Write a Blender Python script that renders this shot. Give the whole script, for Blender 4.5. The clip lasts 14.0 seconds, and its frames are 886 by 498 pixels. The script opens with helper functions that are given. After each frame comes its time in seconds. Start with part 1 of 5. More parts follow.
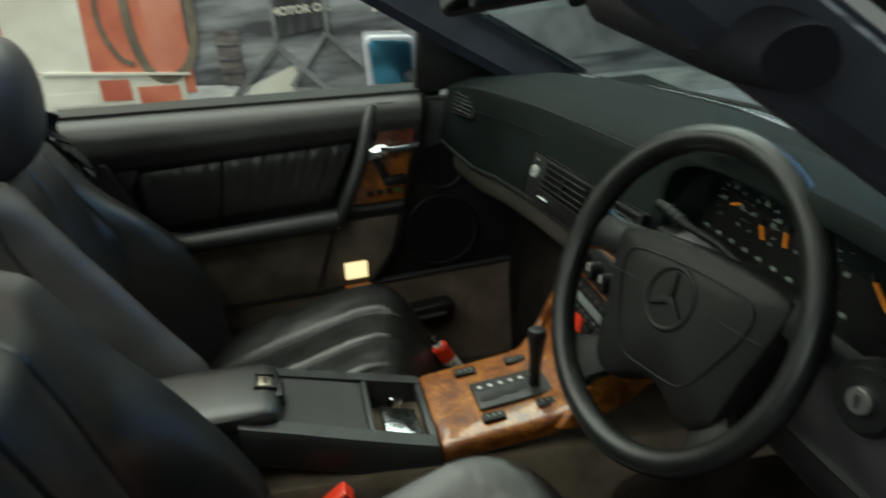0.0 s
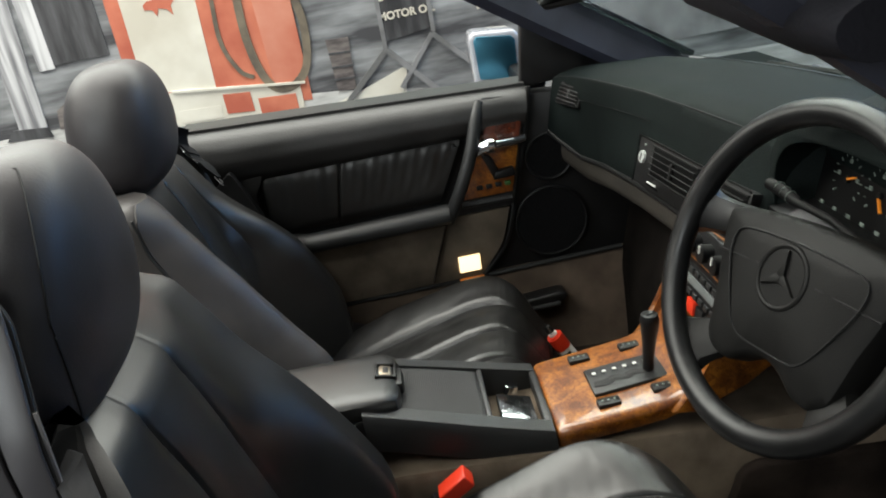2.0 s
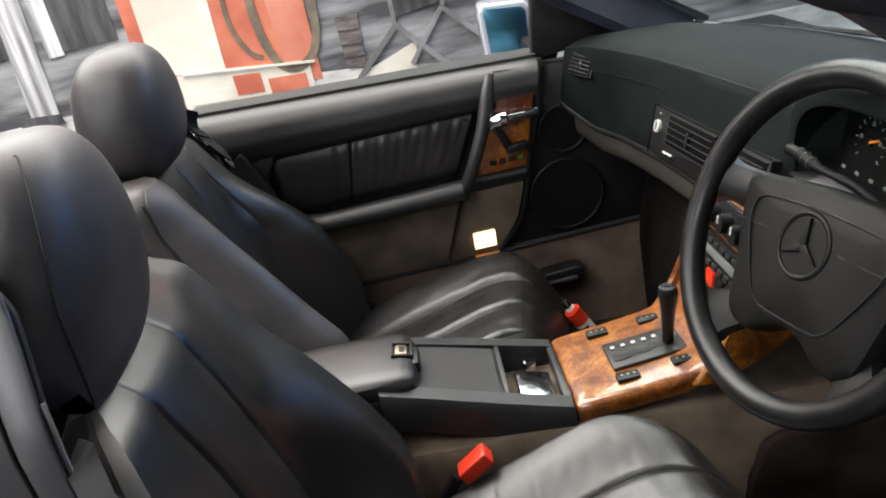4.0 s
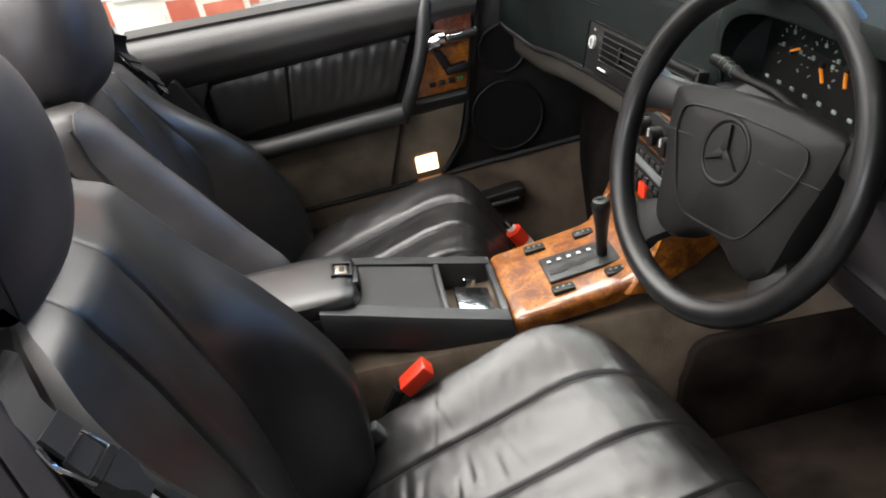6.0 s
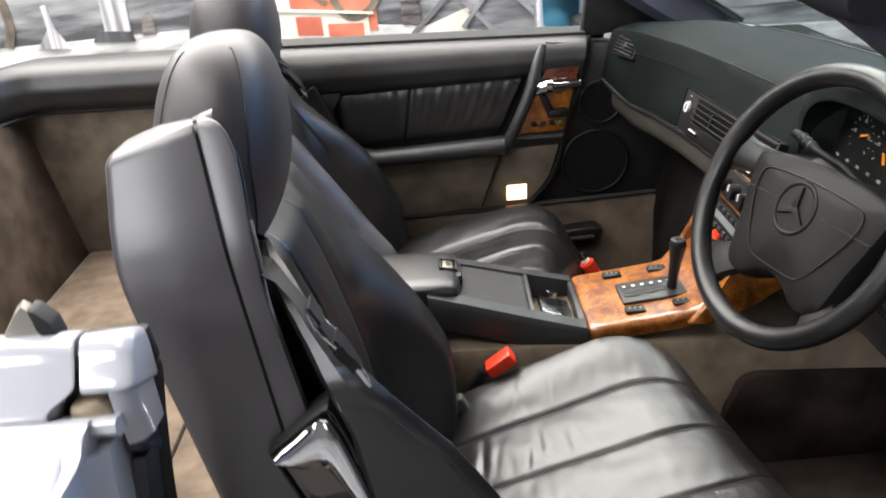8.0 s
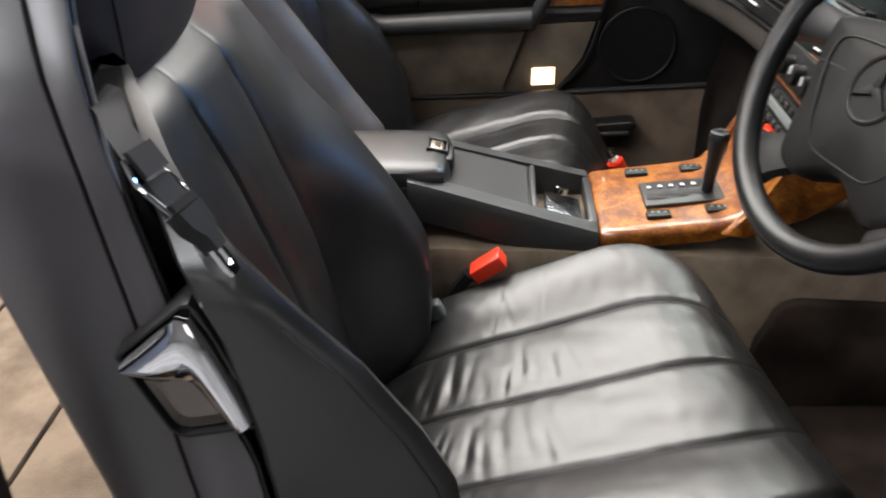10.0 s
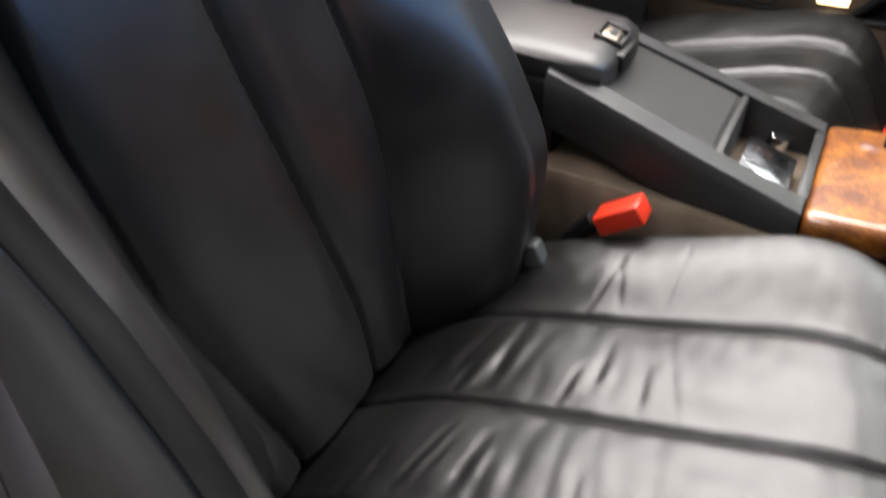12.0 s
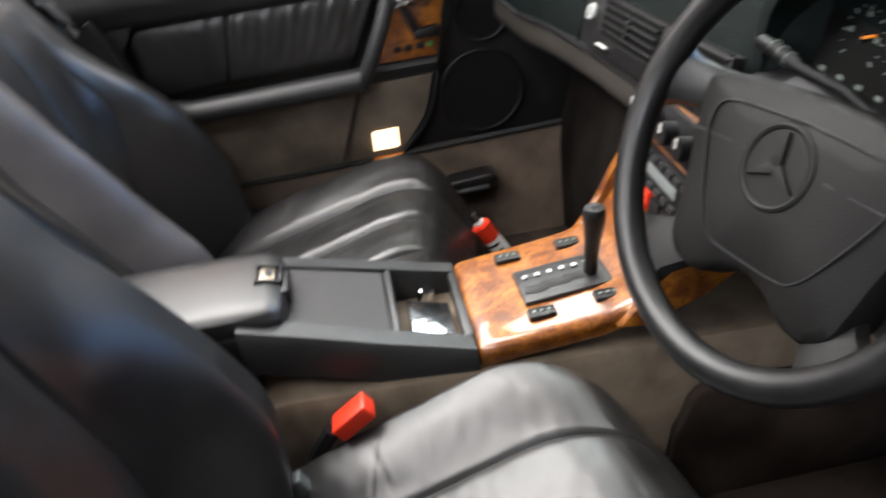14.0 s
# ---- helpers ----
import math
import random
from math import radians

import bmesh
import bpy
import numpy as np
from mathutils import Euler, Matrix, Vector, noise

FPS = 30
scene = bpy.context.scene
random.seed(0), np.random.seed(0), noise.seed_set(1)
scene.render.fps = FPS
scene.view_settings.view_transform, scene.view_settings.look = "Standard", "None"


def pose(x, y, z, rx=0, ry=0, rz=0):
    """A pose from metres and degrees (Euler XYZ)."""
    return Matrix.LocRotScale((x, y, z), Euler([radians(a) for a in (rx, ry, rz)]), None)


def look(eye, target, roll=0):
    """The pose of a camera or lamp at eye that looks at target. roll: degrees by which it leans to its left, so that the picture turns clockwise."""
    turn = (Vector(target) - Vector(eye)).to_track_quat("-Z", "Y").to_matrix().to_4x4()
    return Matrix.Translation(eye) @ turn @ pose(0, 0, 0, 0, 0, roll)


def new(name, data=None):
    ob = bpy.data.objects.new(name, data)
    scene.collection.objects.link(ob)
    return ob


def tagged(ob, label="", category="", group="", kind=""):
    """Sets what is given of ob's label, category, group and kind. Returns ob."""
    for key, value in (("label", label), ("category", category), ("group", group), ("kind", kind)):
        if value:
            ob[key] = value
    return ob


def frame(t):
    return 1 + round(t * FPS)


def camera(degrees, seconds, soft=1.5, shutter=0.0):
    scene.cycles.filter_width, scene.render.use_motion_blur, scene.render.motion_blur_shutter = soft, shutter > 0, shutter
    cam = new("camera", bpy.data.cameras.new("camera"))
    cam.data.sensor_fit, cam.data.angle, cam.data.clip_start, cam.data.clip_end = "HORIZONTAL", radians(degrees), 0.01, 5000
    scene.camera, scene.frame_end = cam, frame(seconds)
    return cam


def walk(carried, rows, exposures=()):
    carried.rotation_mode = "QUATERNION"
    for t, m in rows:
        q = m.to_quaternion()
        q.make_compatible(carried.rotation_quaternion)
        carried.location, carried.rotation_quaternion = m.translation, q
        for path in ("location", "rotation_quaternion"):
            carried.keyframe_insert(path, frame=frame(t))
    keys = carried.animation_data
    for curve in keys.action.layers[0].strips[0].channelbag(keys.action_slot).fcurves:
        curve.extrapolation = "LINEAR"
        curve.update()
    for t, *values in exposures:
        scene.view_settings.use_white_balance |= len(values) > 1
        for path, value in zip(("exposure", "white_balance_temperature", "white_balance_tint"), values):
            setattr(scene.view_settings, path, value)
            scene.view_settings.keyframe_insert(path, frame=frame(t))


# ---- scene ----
cam = camera(56.6, 14.0, soft=1.8, shutter=0.7)
EXPOSURES = [(0.0, -1.72, 6500, -11), (0.5, -1.42, 6500, -11), (1.0, -1.18, 6500, -7), (1.5, -1.15, 6500, -2), (2.0, -1.05, 6500, 3), (4.5, -0.65, 6500, 10), (8.0, -0.24, 6500, 10), (8.7, -0.2, 6500, 10), (11.0, -0.3, 6500, 12), (12.5, -0.18, 6500, 14), (14.0, -0.15, 6350, 11)]
PATH = [
    (0, (-0.202, -1.042, 1.264), (0.1, 0.78, 0.498), -5.8),
    (0.4, (-0.222, -1.045, 1.251), (-0.066, 0.821, 0.55), -5.7),
    (0.5, (-0.227, -1.055, 1.26), (-0.108, 0.81, 0.548), -6.3),
    (1, (-0.23, -1.056, 1.285), (-0.178, 0.835, 0.635), -9.4),
    (1.5, (-0.21, -1.053, 1.285), (-0.171, 0.818, 0.579), -10.6),
    (2, (-0.194, -1.075, 1.269), (-0.173, 0.784, 0.531), -11.4),
    (2.2, (-0.193, -1.076, 1.268), (-0.149, 0.778, 0.518), -11.3),
    (4.3, (-0.187, -1.06, 1.26), (-0.225, 0.773, 0.459), -13.7),
    (4.5, (-0.18, -1.062, 1.247), (-0.176, 0.737, 0.374), -13.0),
    (5, (-0.175, -1.074, 1.237), (-0.133, 0.689, 0.293), -12.9),
    (5.5, (-0.175, -1.085, 1.243), (-0.113, 0.679, 0.302), -12.8),
    (6, (-0.172, -1.081, 1.243), (-0.132, 0.679, 0.296), -14.0),
    (6.5, (-0.18, -1.1, 1.245), (-0.213, 0.658, 0.293), -14.4),
    (7, (-0.243, -1.161, 1.282), (-0.265, 0.612, 0.358), -16.2),
    (7.5, (-0.301, -1.236, 1.313), (-0.286, 0.573, 0.46), -9.7),
    (8, (-0.279, -1.289, 1.301), (-0.319, 0.524, 0.457), -6.1),
    (8.5, (-0.241, -1.303, 1.27), (-0.329, 0.469, 0.346), -4.9),
    (8.7, (-0.23, -1.297, 1.26), (-0.318, 0.459, 0.308), -5.6),
    (10.8, (-0.151, -0.922, 1.087), (-0.518, 0.722, 0.009), 1.9),
    (11, (-0.13, -0.88, 1.071), (-0.659, 0.719, -0.009), 1.7),
    (11.5, (-0.096, -0.788, 1.045), (-0.836, 0.712, -0.052), 1.8),
    (12, (-0.085, -0.805, 1.006), (-0.814, 0.614, -0.2), 0.1),
    (12.5, (-0.046, -0.816, 1.033), (-0.729, 0.547, -0.261), -3.0),
    (13, (-0.063, -0.795, 1.096), (-0.662, 0.782, 0.021), -5.3),
    (13.5, (-0.13, -0.848, 1.142), (-0.293, 0.832, 0.069), -5.9),
    (14, (-0.151, -0.851, 1.172), (-0.03, 0.857, 0.139), -9.3),
]
walk(cam, [(t, look(eye, target, roll)) for t, eye, target, roll in PATH], EXPOSURES)

# ---- world and light ----
world = bpy.data.worlds.new("world")
scene.world = world
world.use_nodes = True
world.node_tree.nodes["Background"].inputs[0].default_value = (0.55, 0.6, 0.7, 1)
world.node_tree.nodes["Background"].inputs[1].default_value = 0.05


def area(name, at, to, sx, sy, watts, colour):
    d = bpy.data.lights.new(name, "AREA")
    d.shape, d.size, d.size_y, d.energy, d.color = "RECTANGLE", sx, sy, watts, colour
    ob = new(name, d)
    ob.matrix_world = look(at, to)
    return ob


# unseen tubes placed from sheen on the seats, and lamps added as fill
area("wall_tubes_mural", (-0.4, 1.36, 2.42), (-0.3, -0.2, 0.70), 4.4, 1.5, 360, (1.0, 0.98, 0.93))
area("ceiling_tubes_car", (-1.5, 0.60, 3.2), (-1.5, 0.48, 0), 4.0, 1.1, 195, (1.0, 0.93, 0.88))
# added fill from above for the tower, headrest and cushion tops
area("aisle_fill", (-1.6, -1.1, 3.2), (-1.2, -0.8, 0), 2.6, 0.6, 120, (1.0, 0.98, 0.95))
area("blue_wall_light", (3.8, 1.15, 2.0), (-0.5, 0.0, 0.9), 1.1, 0.7, 52, (0.18, 0.45, 1.0))
area("ceiling_tubes_front", (2.5, 0.8, 3.1), (0.2, 0.0, 0.7), 0.8, 1.2, 55, (0.22, 0.50, 1.0))
# added fill for the passenger seat's inner wing
area("bonnet_fill", (2.2, -0.6, 3.2), (0.3, -0.4, 0.6), 0.5, 2.4, 22, (0.95, 0.98, 1.0))
area("ceiling_tubes_rear", (-3.2, -0.6, 3.15), (-1.6, -0.4, 0.5), 0.4, 3.0, 110, (1.0, 0.92, 0.88))
# added fill lamp on the driver's side, brightens the belt tower
area("side_fill_rear", (-3.0, -3.6, 2.75), (-0.6, -0.4, 1.0), 2.4, 0.9, 160, (0.94, 0.96, 1.0))
# added fill on the passenger wing; the wall behind it has no opening
area("side_fill_front", (2.4, -5.85, 1.9), (0.6, 0.0, 0.9), 4.0, 1.5, 50, (1.0, 0.95, 0.90))


# ---- materials ----
def material(name, base, rough=0.5, metal=0.0, vary=0.15, scale=8.0, bump=0.0, bump_scale=200.0, coat=0.0, second=None, spec=0.5, stretch=(1, 1, 1), detail=4.0):
    m = bpy.data.materials.new(name)
    m.use_nodes = True
    n, l = m.node_tree.nodes, m.node_tree.links
    b = n["Principled BSDF"]
    b.inputs["Roughness"].default_value, b.inputs["Metallic"].default_value = rough, metal
    b.inputs["Coat Weight"].default_value, b.inputs["Specular IOR Level"].default_value = coat, spec
    co = n.new("ShaderNodeTexCoord")
    mp = n.new("ShaderNodeMapping")
    mp.inputs["Scale"].default_value = stretch
    l.new(co.outputs["Object"], mp.inputs["Vector"])
    t = n.new("ShaderNodeTexNoise")
    t.inputs["Scale"].default_value, t.inputs["Detail"].default_value = scale, detail
    l.new(mp.outputs[0], t.inputs["Vector"])
    r = n.new("ShaderNodeValToRGB")
    dark = second or tuple(c * (1 - vary * 1.6) for c in base)
    r.color_ramp.elements[0].color, r.color_ramp.elements[1].color = (*dark, 1), (*(base if second else [min(1, c * (1 + vary)) for c in base]), 1)
    r.color_ramp.elements[0].position, r.color_ramp.elements[1].position = 0.35, 0.65
    l.new(t.outputs["Fac"], r.inputs["Fac"])
    l.new(r.outputs["Color"], b.inputs["Base Color"])
    if metal < 0.5:
        mr = n.new("ShaderNodeMapRange")
        mr.inputs["To Min"].default_value, mr.inputs["To Max"].default_value = max(0.02, rough - 0.08), min(1, rough + 0.08)
        l.new(t.outputs["Fac"], mr.inputs["Value"])
        l.new(mr.outputs[0], b.inputs["Roughness"])
    if bump:
        t2 = n.new("ShaderNodeTexNoise")
        t2.inputs["Scale"].default_value, t2.inputs["Detail"].default_value = bump_scale, 3.0
        l.new(mp.outputs[0], t2.inputs["Vector"])
        bp = n.new("ShaderNodeBump")
        bp.inputs["Strength"].default_value, bp.inputs["Distance"].default_value = bump, 0.002
        l.new(t2.outputs["Fac"], bp.inputs["Height"])
        l.new(bp.outputs[0], b.inputs["Normal"])
    return m


def glowing(name, colour, strength):
    m = bpy.data.materials.new(name)
    m.use_nodes = True
    b = m.node_tree.nodes["Principled BSDF"]
    b.inputs["Base Color"].default_value = (*colour, 1)
    b.inputs["Emission Color"].default_value = (*colour, 1)
    b.inputs["Emission Strength"].default_value = strength
    return m


def glass(name, tint, rough=0.0):
    m = bpy.data.materials.new(name)
    m.use_nodes = True
    b = m.node_tree.nodes["Principled BSDF"]
    b.inputs["Base Color"].default_value = (*tint, 1)
    b.inputs["Transmission Weight"].default_value, b.inputs["Roughness"].default_value = 1.0, rough
    b.inputs["IOR"].default_value = 1.1
    return m


def burl(name):
    """Lacquered burl veneer: golden ground, cloudy brown patches, small eyes and fine figure."""
    m = bpy.data.materials.new(name)
    m.use_nodes = True
    n, l = m.node_tree.nodes, m.node_tree.links
    b = n["Principled BSDF"]
    b.inputs["Roughness"].default_value, b.inputs["Coat Weight"].default_value, b.inputs["Coat Roughness"].default_value = 0.35, 1.0, 0.06
    co = n.new("ShaderNodeTexCoord")
    colour = None
    for scale, detail, twist, lo, hi, dark, light in ((26, 5, 1.6, 0.36, 0.66, (0.155, 0.045, 0.006), (0.37, 0.145, 0.018)), (95, 6, 2.5, 0.30, 0.60, (0.42, 0.30, 0.22), (1.0, 1.0, 1.0)), (10, 3, 0.5, 0.30, 0.70, (0.62, 0.46, 0.36), (1.1, 1.1, 1.0))):
        t = n.new("ShaderNodeTexNoise")
        t.inputs["Scale"].default_value, t.inputs["Detail"].default_value, t.inputs["Distortion"].default_value = scale, detail, twist
        l.new(co.outputs["Object"], t.inputs["Vector"])
        r = n.new("ShaderNodeValToRGB")
        r.color_ramp.elements[0].position, r.color_ramp.elements[1].position = lo, hi
        r.color_ramp.elements[0].color, r.color_ramp.elements[1].color = (*dark, 1), (*light, 1)
        l.new(t.outputs["Fac"], r.inputs["Fac"])
        if colour is None:
            colour = r.outputs["Color"]
            continue
        mx = n.new("ShaderNodeMix")
        mx.data_type, mx.blend_type = "RGBA", "MULTIPLY"
        mx.inputs["Factor"].default_value = 1.0
        l.new(colour, mx.inputs["A"])
        l.new(r.outputs["Color"], mx.inputs["B"])
        colour = mx.outputs["Result"]
    l.new(colour, b.inputs["Base Color"])
    return m


LEATHER = material("seat_leather", (0.0075, 0.0072, 0.0070), 0.385, vary=0.25, scale=14, bump=0.07, bump_scale=520, spec=0.65)
LEATHER_PANEL = material("door_leather", (0.016, 0.0155, 0.0155), 0.45, vary=0.2, scale=12, bump=0.3, bump_scale=260)
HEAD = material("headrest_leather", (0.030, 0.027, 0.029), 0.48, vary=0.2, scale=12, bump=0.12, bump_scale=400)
# inner wing leather, a paler grey than the rest of the seat
WING_SIDE = material("grey_wing_leather", (0.042, 0.037, 0.035), 0.50, vary=0.22, scale=10, bump=0.10, bump_scale=420)
SHELL = material("seat_shell_vinyl", (0.036, 0.0325, 0.037), 0.40, vary=0.12, scale=9, bump=0.06, bump_scale=420, spec=0.9)
VINYL = material("dash_vinyl", (0.0052, 0.0078, 0.0074), 0.68, vary=0.15, scale=7, bump=0.3, bump_scale=420, spec=0.08)
BLACK = material("black_plastic", (0.0048, 0.0048, 0.0052), 0.45, vary=0.2, scale=20, bump=0.15, bump_scale=500, spec=0.35)
RUBBER = material("black_rubber", (0.008, 0.008, 0.008), 0.7, vary=0.2, scale=30)
GREY = material("grey_console_plastic", (0.0145, 0.015, 0.0155), 0.45, vary=0.12, scale=15, bump=0.2, bump_scale=450)
CARPET = material("brown_carpet", (0.165, 0.130, 0.097), 0.95, vary=0.22, scale=14, bump=1.0, bump_scale=650, spec=0.1, detail=8)
# near-black brown that stands for the unlit depth of the passenger footwell
TOE_SHADE = material("toe_shade_black_brown", (0.0095, 0.0078, 0.0068), 0.95, vary=0.35, scale=12, bump=1.0, bump_scale=650, spec=0.05, detail=8)
CARPET_DOOR = material("door_carpet", (0.118, 0.096, 0.074), 0.95, vary=0.25, scale=11, bump=1.0, bump_scale=650, spec=0.1, detail=8)
# sill and rear wall carpet, a darker brown than the tunnel's
CARPET_MID = material("mid_brown_carpet", (0.085, 0.064, 0.049), 0.95, vary=0.22, scale=12, bump=1.0, bump_scale=650, spec=0.1, detail=8)
# carpet with the footwell's low light put into its brown; also dark seams
CARPET_DARK = material("shade_and_seam_carpet", (0.025, 0.0185, 0.015), 0.95, vary=0.4, scale=10, bump=1.0, bump_scale=650, spec=0.1, detail=8)
BEIGE = material("light_brown_shelf_carpet", (0.15, 0.115, 0.085), 0.95, vary=0.2, scale=16, bump=1.0, bump_scale=600, spec=0.1, detail=8)
CHROME = material("chrome", (0.8, 0.8, 0.82), 0.08, metal=1.0, vary=0.03)
# chrome of the handle recess, the dark brown it mirrors put into the colour
DARK_CHROME = material("chrome_dark_reflection", (0.13, 0.115, 0.105), 0.22, metal=1.0, vary=0.05)
PAINT = material("white_car_paint", (0.40, 0.41, 0.45), 0.16, vary=0.02, coat=1.0)
NAVY = material("navy_pillar_trim", (0.02, 0.022, 0.035), 0.5, vary=0.15, scale=15, bump=0.2, bump_scale=500)
RED = material("red_plastic", (0.55, 0.03, 0.01), 0.35, vary=0.08)
WOOD = burl("burl_walnut")
WEBBING = material("belt_webbing", (0.006, 0.006, 0.0072), 0.75, vary=0.2, scale=60, bump=0.12, bump_scale=700, spec=0.25)
DIAL = material("dial_face", (0.005, 0.005, 0.005), 0.45, spec=0.2)
# needles carry a faint glow of their own to stand out on the dial
ORANGE = glowing("orange_needle_glow", (0.8, 0.25, 0.02), 0.22)
DIM = material("dim_grey_symbol", (0.20, 0.24, 0.21), 0.5)
KNEE = material("grey_brown_knee_vinyl", (0.024, 0.0205, 0.0165), 0.6, vary=0.15, scale=9, bump=0.3, bump_scale=400)
MARK = material("pale_marking", (0.6, 0.6, 0.58), 0.5, vary=0.05)
MIRROR_BLUE = material("blue_tinted_mirror", (0.10, 0.30, 0.42), 0.35, metal=1.0, vary=0.02)
MIRROR_DARK = material("dark_mirror_glass", (0.35, 0.37, 0.36), 0.03, metal=1.0, vary=0.02)
LENS = glowing("door_lamp_lens", (1.0, 0.72, 0.42), 4.0)
WHEEL = material("wheel_plastic", (0.0055, 0.0053, 0.0050), 0.55, vary=0.12, scale=15, bump=0.15, bump_scale=600, spec=0.2)
VISOR = material("visor_cloth", (0.0055, 0.0055, 0.009), 0.75, vary=0.25, scale=18, bump=0.3, bump_scale=300, spec=0.25)
RIM = material("rim_leather", (0.006, 0.006, 0.0062), 0.38, vary=0.15, scale=30, spec=0.4)
SLAT = material("vent_slat_plastic", (0.004, 0.004, 0.0042), 0.6, vary=0.2, scale=30, spec=0.25)
WELL = material("vent_well_black", (0.0015, 0.0015, 0.0016), 0.8, vary=0.1, scale=30, spec=0.1)
STITCH = material("grey_stitching", (0.14, 0.13, 0.13), 0.7)


GLASS = glass("windscreen_glass", (0.9, 0.97, 0.95))


# ---- geometry helpers ----
def part(name, bm, mat, parent=None, label="", smooth=True):
    me = bpy.data.meshes.new(name)
    bmesh.ops.recalc_face_normals(bm, faces=bm.faces)
    bm.to_mesh(me)
    bm.free()
    if smooth:
        me.polygons.foreach_set("use_smooth", [True] * len(me.polygons))
        me.set_sharp_from_angle(angle=radians(40))
    me.materials.append(mat)
    ob = new(name, me)
    if parent is not None:
        ob.parent = parent
    if label:
        tagged(ob, label)
    return ob


def thing(name, label, category, group="", kind="", at=(0, 0, 0)):
    ob = new(name)
    ob.location = at
    bpy.context.view_layer.update()
    return tagged(ob, label, category, group, kind)


def box(x0, x1, y0, y1, z0, z1, bevel=0.004, seg=2):
    bm = bmesh.new()
    bmesh.ops.create_cube(bm, size=1, matrix=Matrix.Translation(((x0 + x1) / 2, (y0 + y1) / 2, (z0 + z1) / 2)) @ Matrix.Diagonal((x1 - x0, y1 - y0, z1 - z0, 1)))
    if bevel:
        bmesh.ops.bevel(bm, geom=bm.edges[:], offset=bevel, segments=seg, affect="EDGES", profile=0.5)
    return bm


def turned(bm, m):
    bmesh.ops.transform(bm, matrix=m, verts=bm.verts)
    return bm


def joined(*bms):
    out = bmesh.new()
    for b in bms:
        me = bpy.data.meshes.new("tmp")
        b.to_mesh(me)
        b.free()
        out.from_mesh(me)
        bpy.data.meshes.remove(me)
    return out


def loft(rings, caps=True):
    bm = bmesh.new()
    rows = [[bm.verts.new(p) for p in r] for r in rings]
    k = len(rows[0])
    for a, b in zip(rows, rows[1:]):
        for i in range(k):
            bm.faces.new((a[i], a[(i + 1) % k], b[(i + 1) % k], b[i]))
    if caps:
        bm.faces.new(rows[0])
        bm.faces.new(rows[-1])
    return bm


def slab(poly, axis, a, b, bevel=0.003, seg=2):
    """A flat outline, given in the two other axes, with thickness from a to b along the axis."""
    def put(p, v):
        q = list(p)
        q.insert("xyz".index(axis), v)
        return q
    bm = loft([[put(p, a) for p in poly], [put(p, b) for p in poly]])
    if bevel:
        bmesh.ops.bevel(bm, geom=bm.edges[:], offset=bevel, segments=seg, affect="EDGES", profile=0.5, clamp_overlap=True)
    return bm


def tube(points, radius, seg=10, flat=1.0, up=(0, 0, 1)):
    pts = [Vector(p) for p in points]
    rings = []
    for i, p in enumerate(pts):
        d = (pts[min(i + 1, len(pts) - 1)] - pts[max(i - 1, 0)]).normalized()
        u = d.cross(Vector(up))
        u = u.normalized() if u.length > 1e-4 else d.orthogonal().normalized()
        v = u.cross(d)
        r = radius[i] if isinstance(radius, (list, tuple)) else radius
        rings.append([p + r * (math.cos(a) * u + flat * math.sin(a) * v) for a in (2 * math.pi * j / seg for j in range(seg))])
    return loft(rings)


def smooth_line(points, n=8):
    pts = [Vector(p) for p in points]
    out = []
    for i in range(len(pts) - 1):
        p0, p1, p2, p3 = pts[max(i - 1, 0)], pts[i], pts[i + 1], pts[min(i + 2, len(pts) - 1)]
        for k in range(n):
            t = k / n
            out.append(0.5 * ((2 * p1) + (p2 - p0) * t + (2 * p0 - 5 * p1 + 4 * p2 - p3) * t * t + (3 * p1 - p0 - 3 * p2 + p3) * t ** 3))
    return out + [pts[-1]]


def strip(f, nu, nv, thick):
    """A sheet through f(u, v), u and v from 0 to 1, closed by a copy moved by thick."""
    t = Vector(thick)
    bm = bmesh.new()
    g = [[Vector(f(i / nu, j / nv)) for j in range(nv + 1)] for i in range(nu + 1)]
    A = [[bm.verts.new(p) for p in r] for r in g]
    B = [[bm.verts.new(p + t) for p in r] for r in g]
    for i in range(nu):
        for j in range(nv):
            bm.faces.new((A[i][j], A[i + 1][j], A[i + 1][j + 1], A[i][j + 1]))
            bm.faces.new((B[i][j], B[i][j + 1], B[i + 1][j + 1], B[i + 1][j]))
    edge = [(i, 0) for i in range(nu)] + [(nu, j) for j in range(nv)] + [(i, nv) for i in range(nu, 0, -1)] + [(0, j) for j in range(nv, 0, -1)]
    for (a, b), (c, d) in zip(edge, edge[1:] + edge[:1]):
        bm.faces.new((A[a][b], B[a][b], B[c][d], A[c][d]))
    return bm


def ease(a, b, x):
    t = min(1, max(0, (x - a) / (b - a)))
    return t * t * (3 - 2 * t)


def line(xs, ys, x):
    return float(np.interp(x, xs, ys))


def disc(c, n, r, depth, seg=32, bevel=0.001):
    bm = bmesh.new()
    bmesh.ops.create_cone(bm, cap_ends=True, segments=seg, radius1=r, radius2=r, depth=depth)
    if bevel:
        bmesh.ops.bevel(bm, geom=[e for e in bm.edges if abs(e.verts[0].co.z - e.verts[1].co.z) < 1e-6], offset=bevel, segments=2, affect="EDGES")
    return turned(bm, Matrix.Translation(c) @ Vector(n).to_track_quat("Z", "Y").to_matrix().to_4x4())


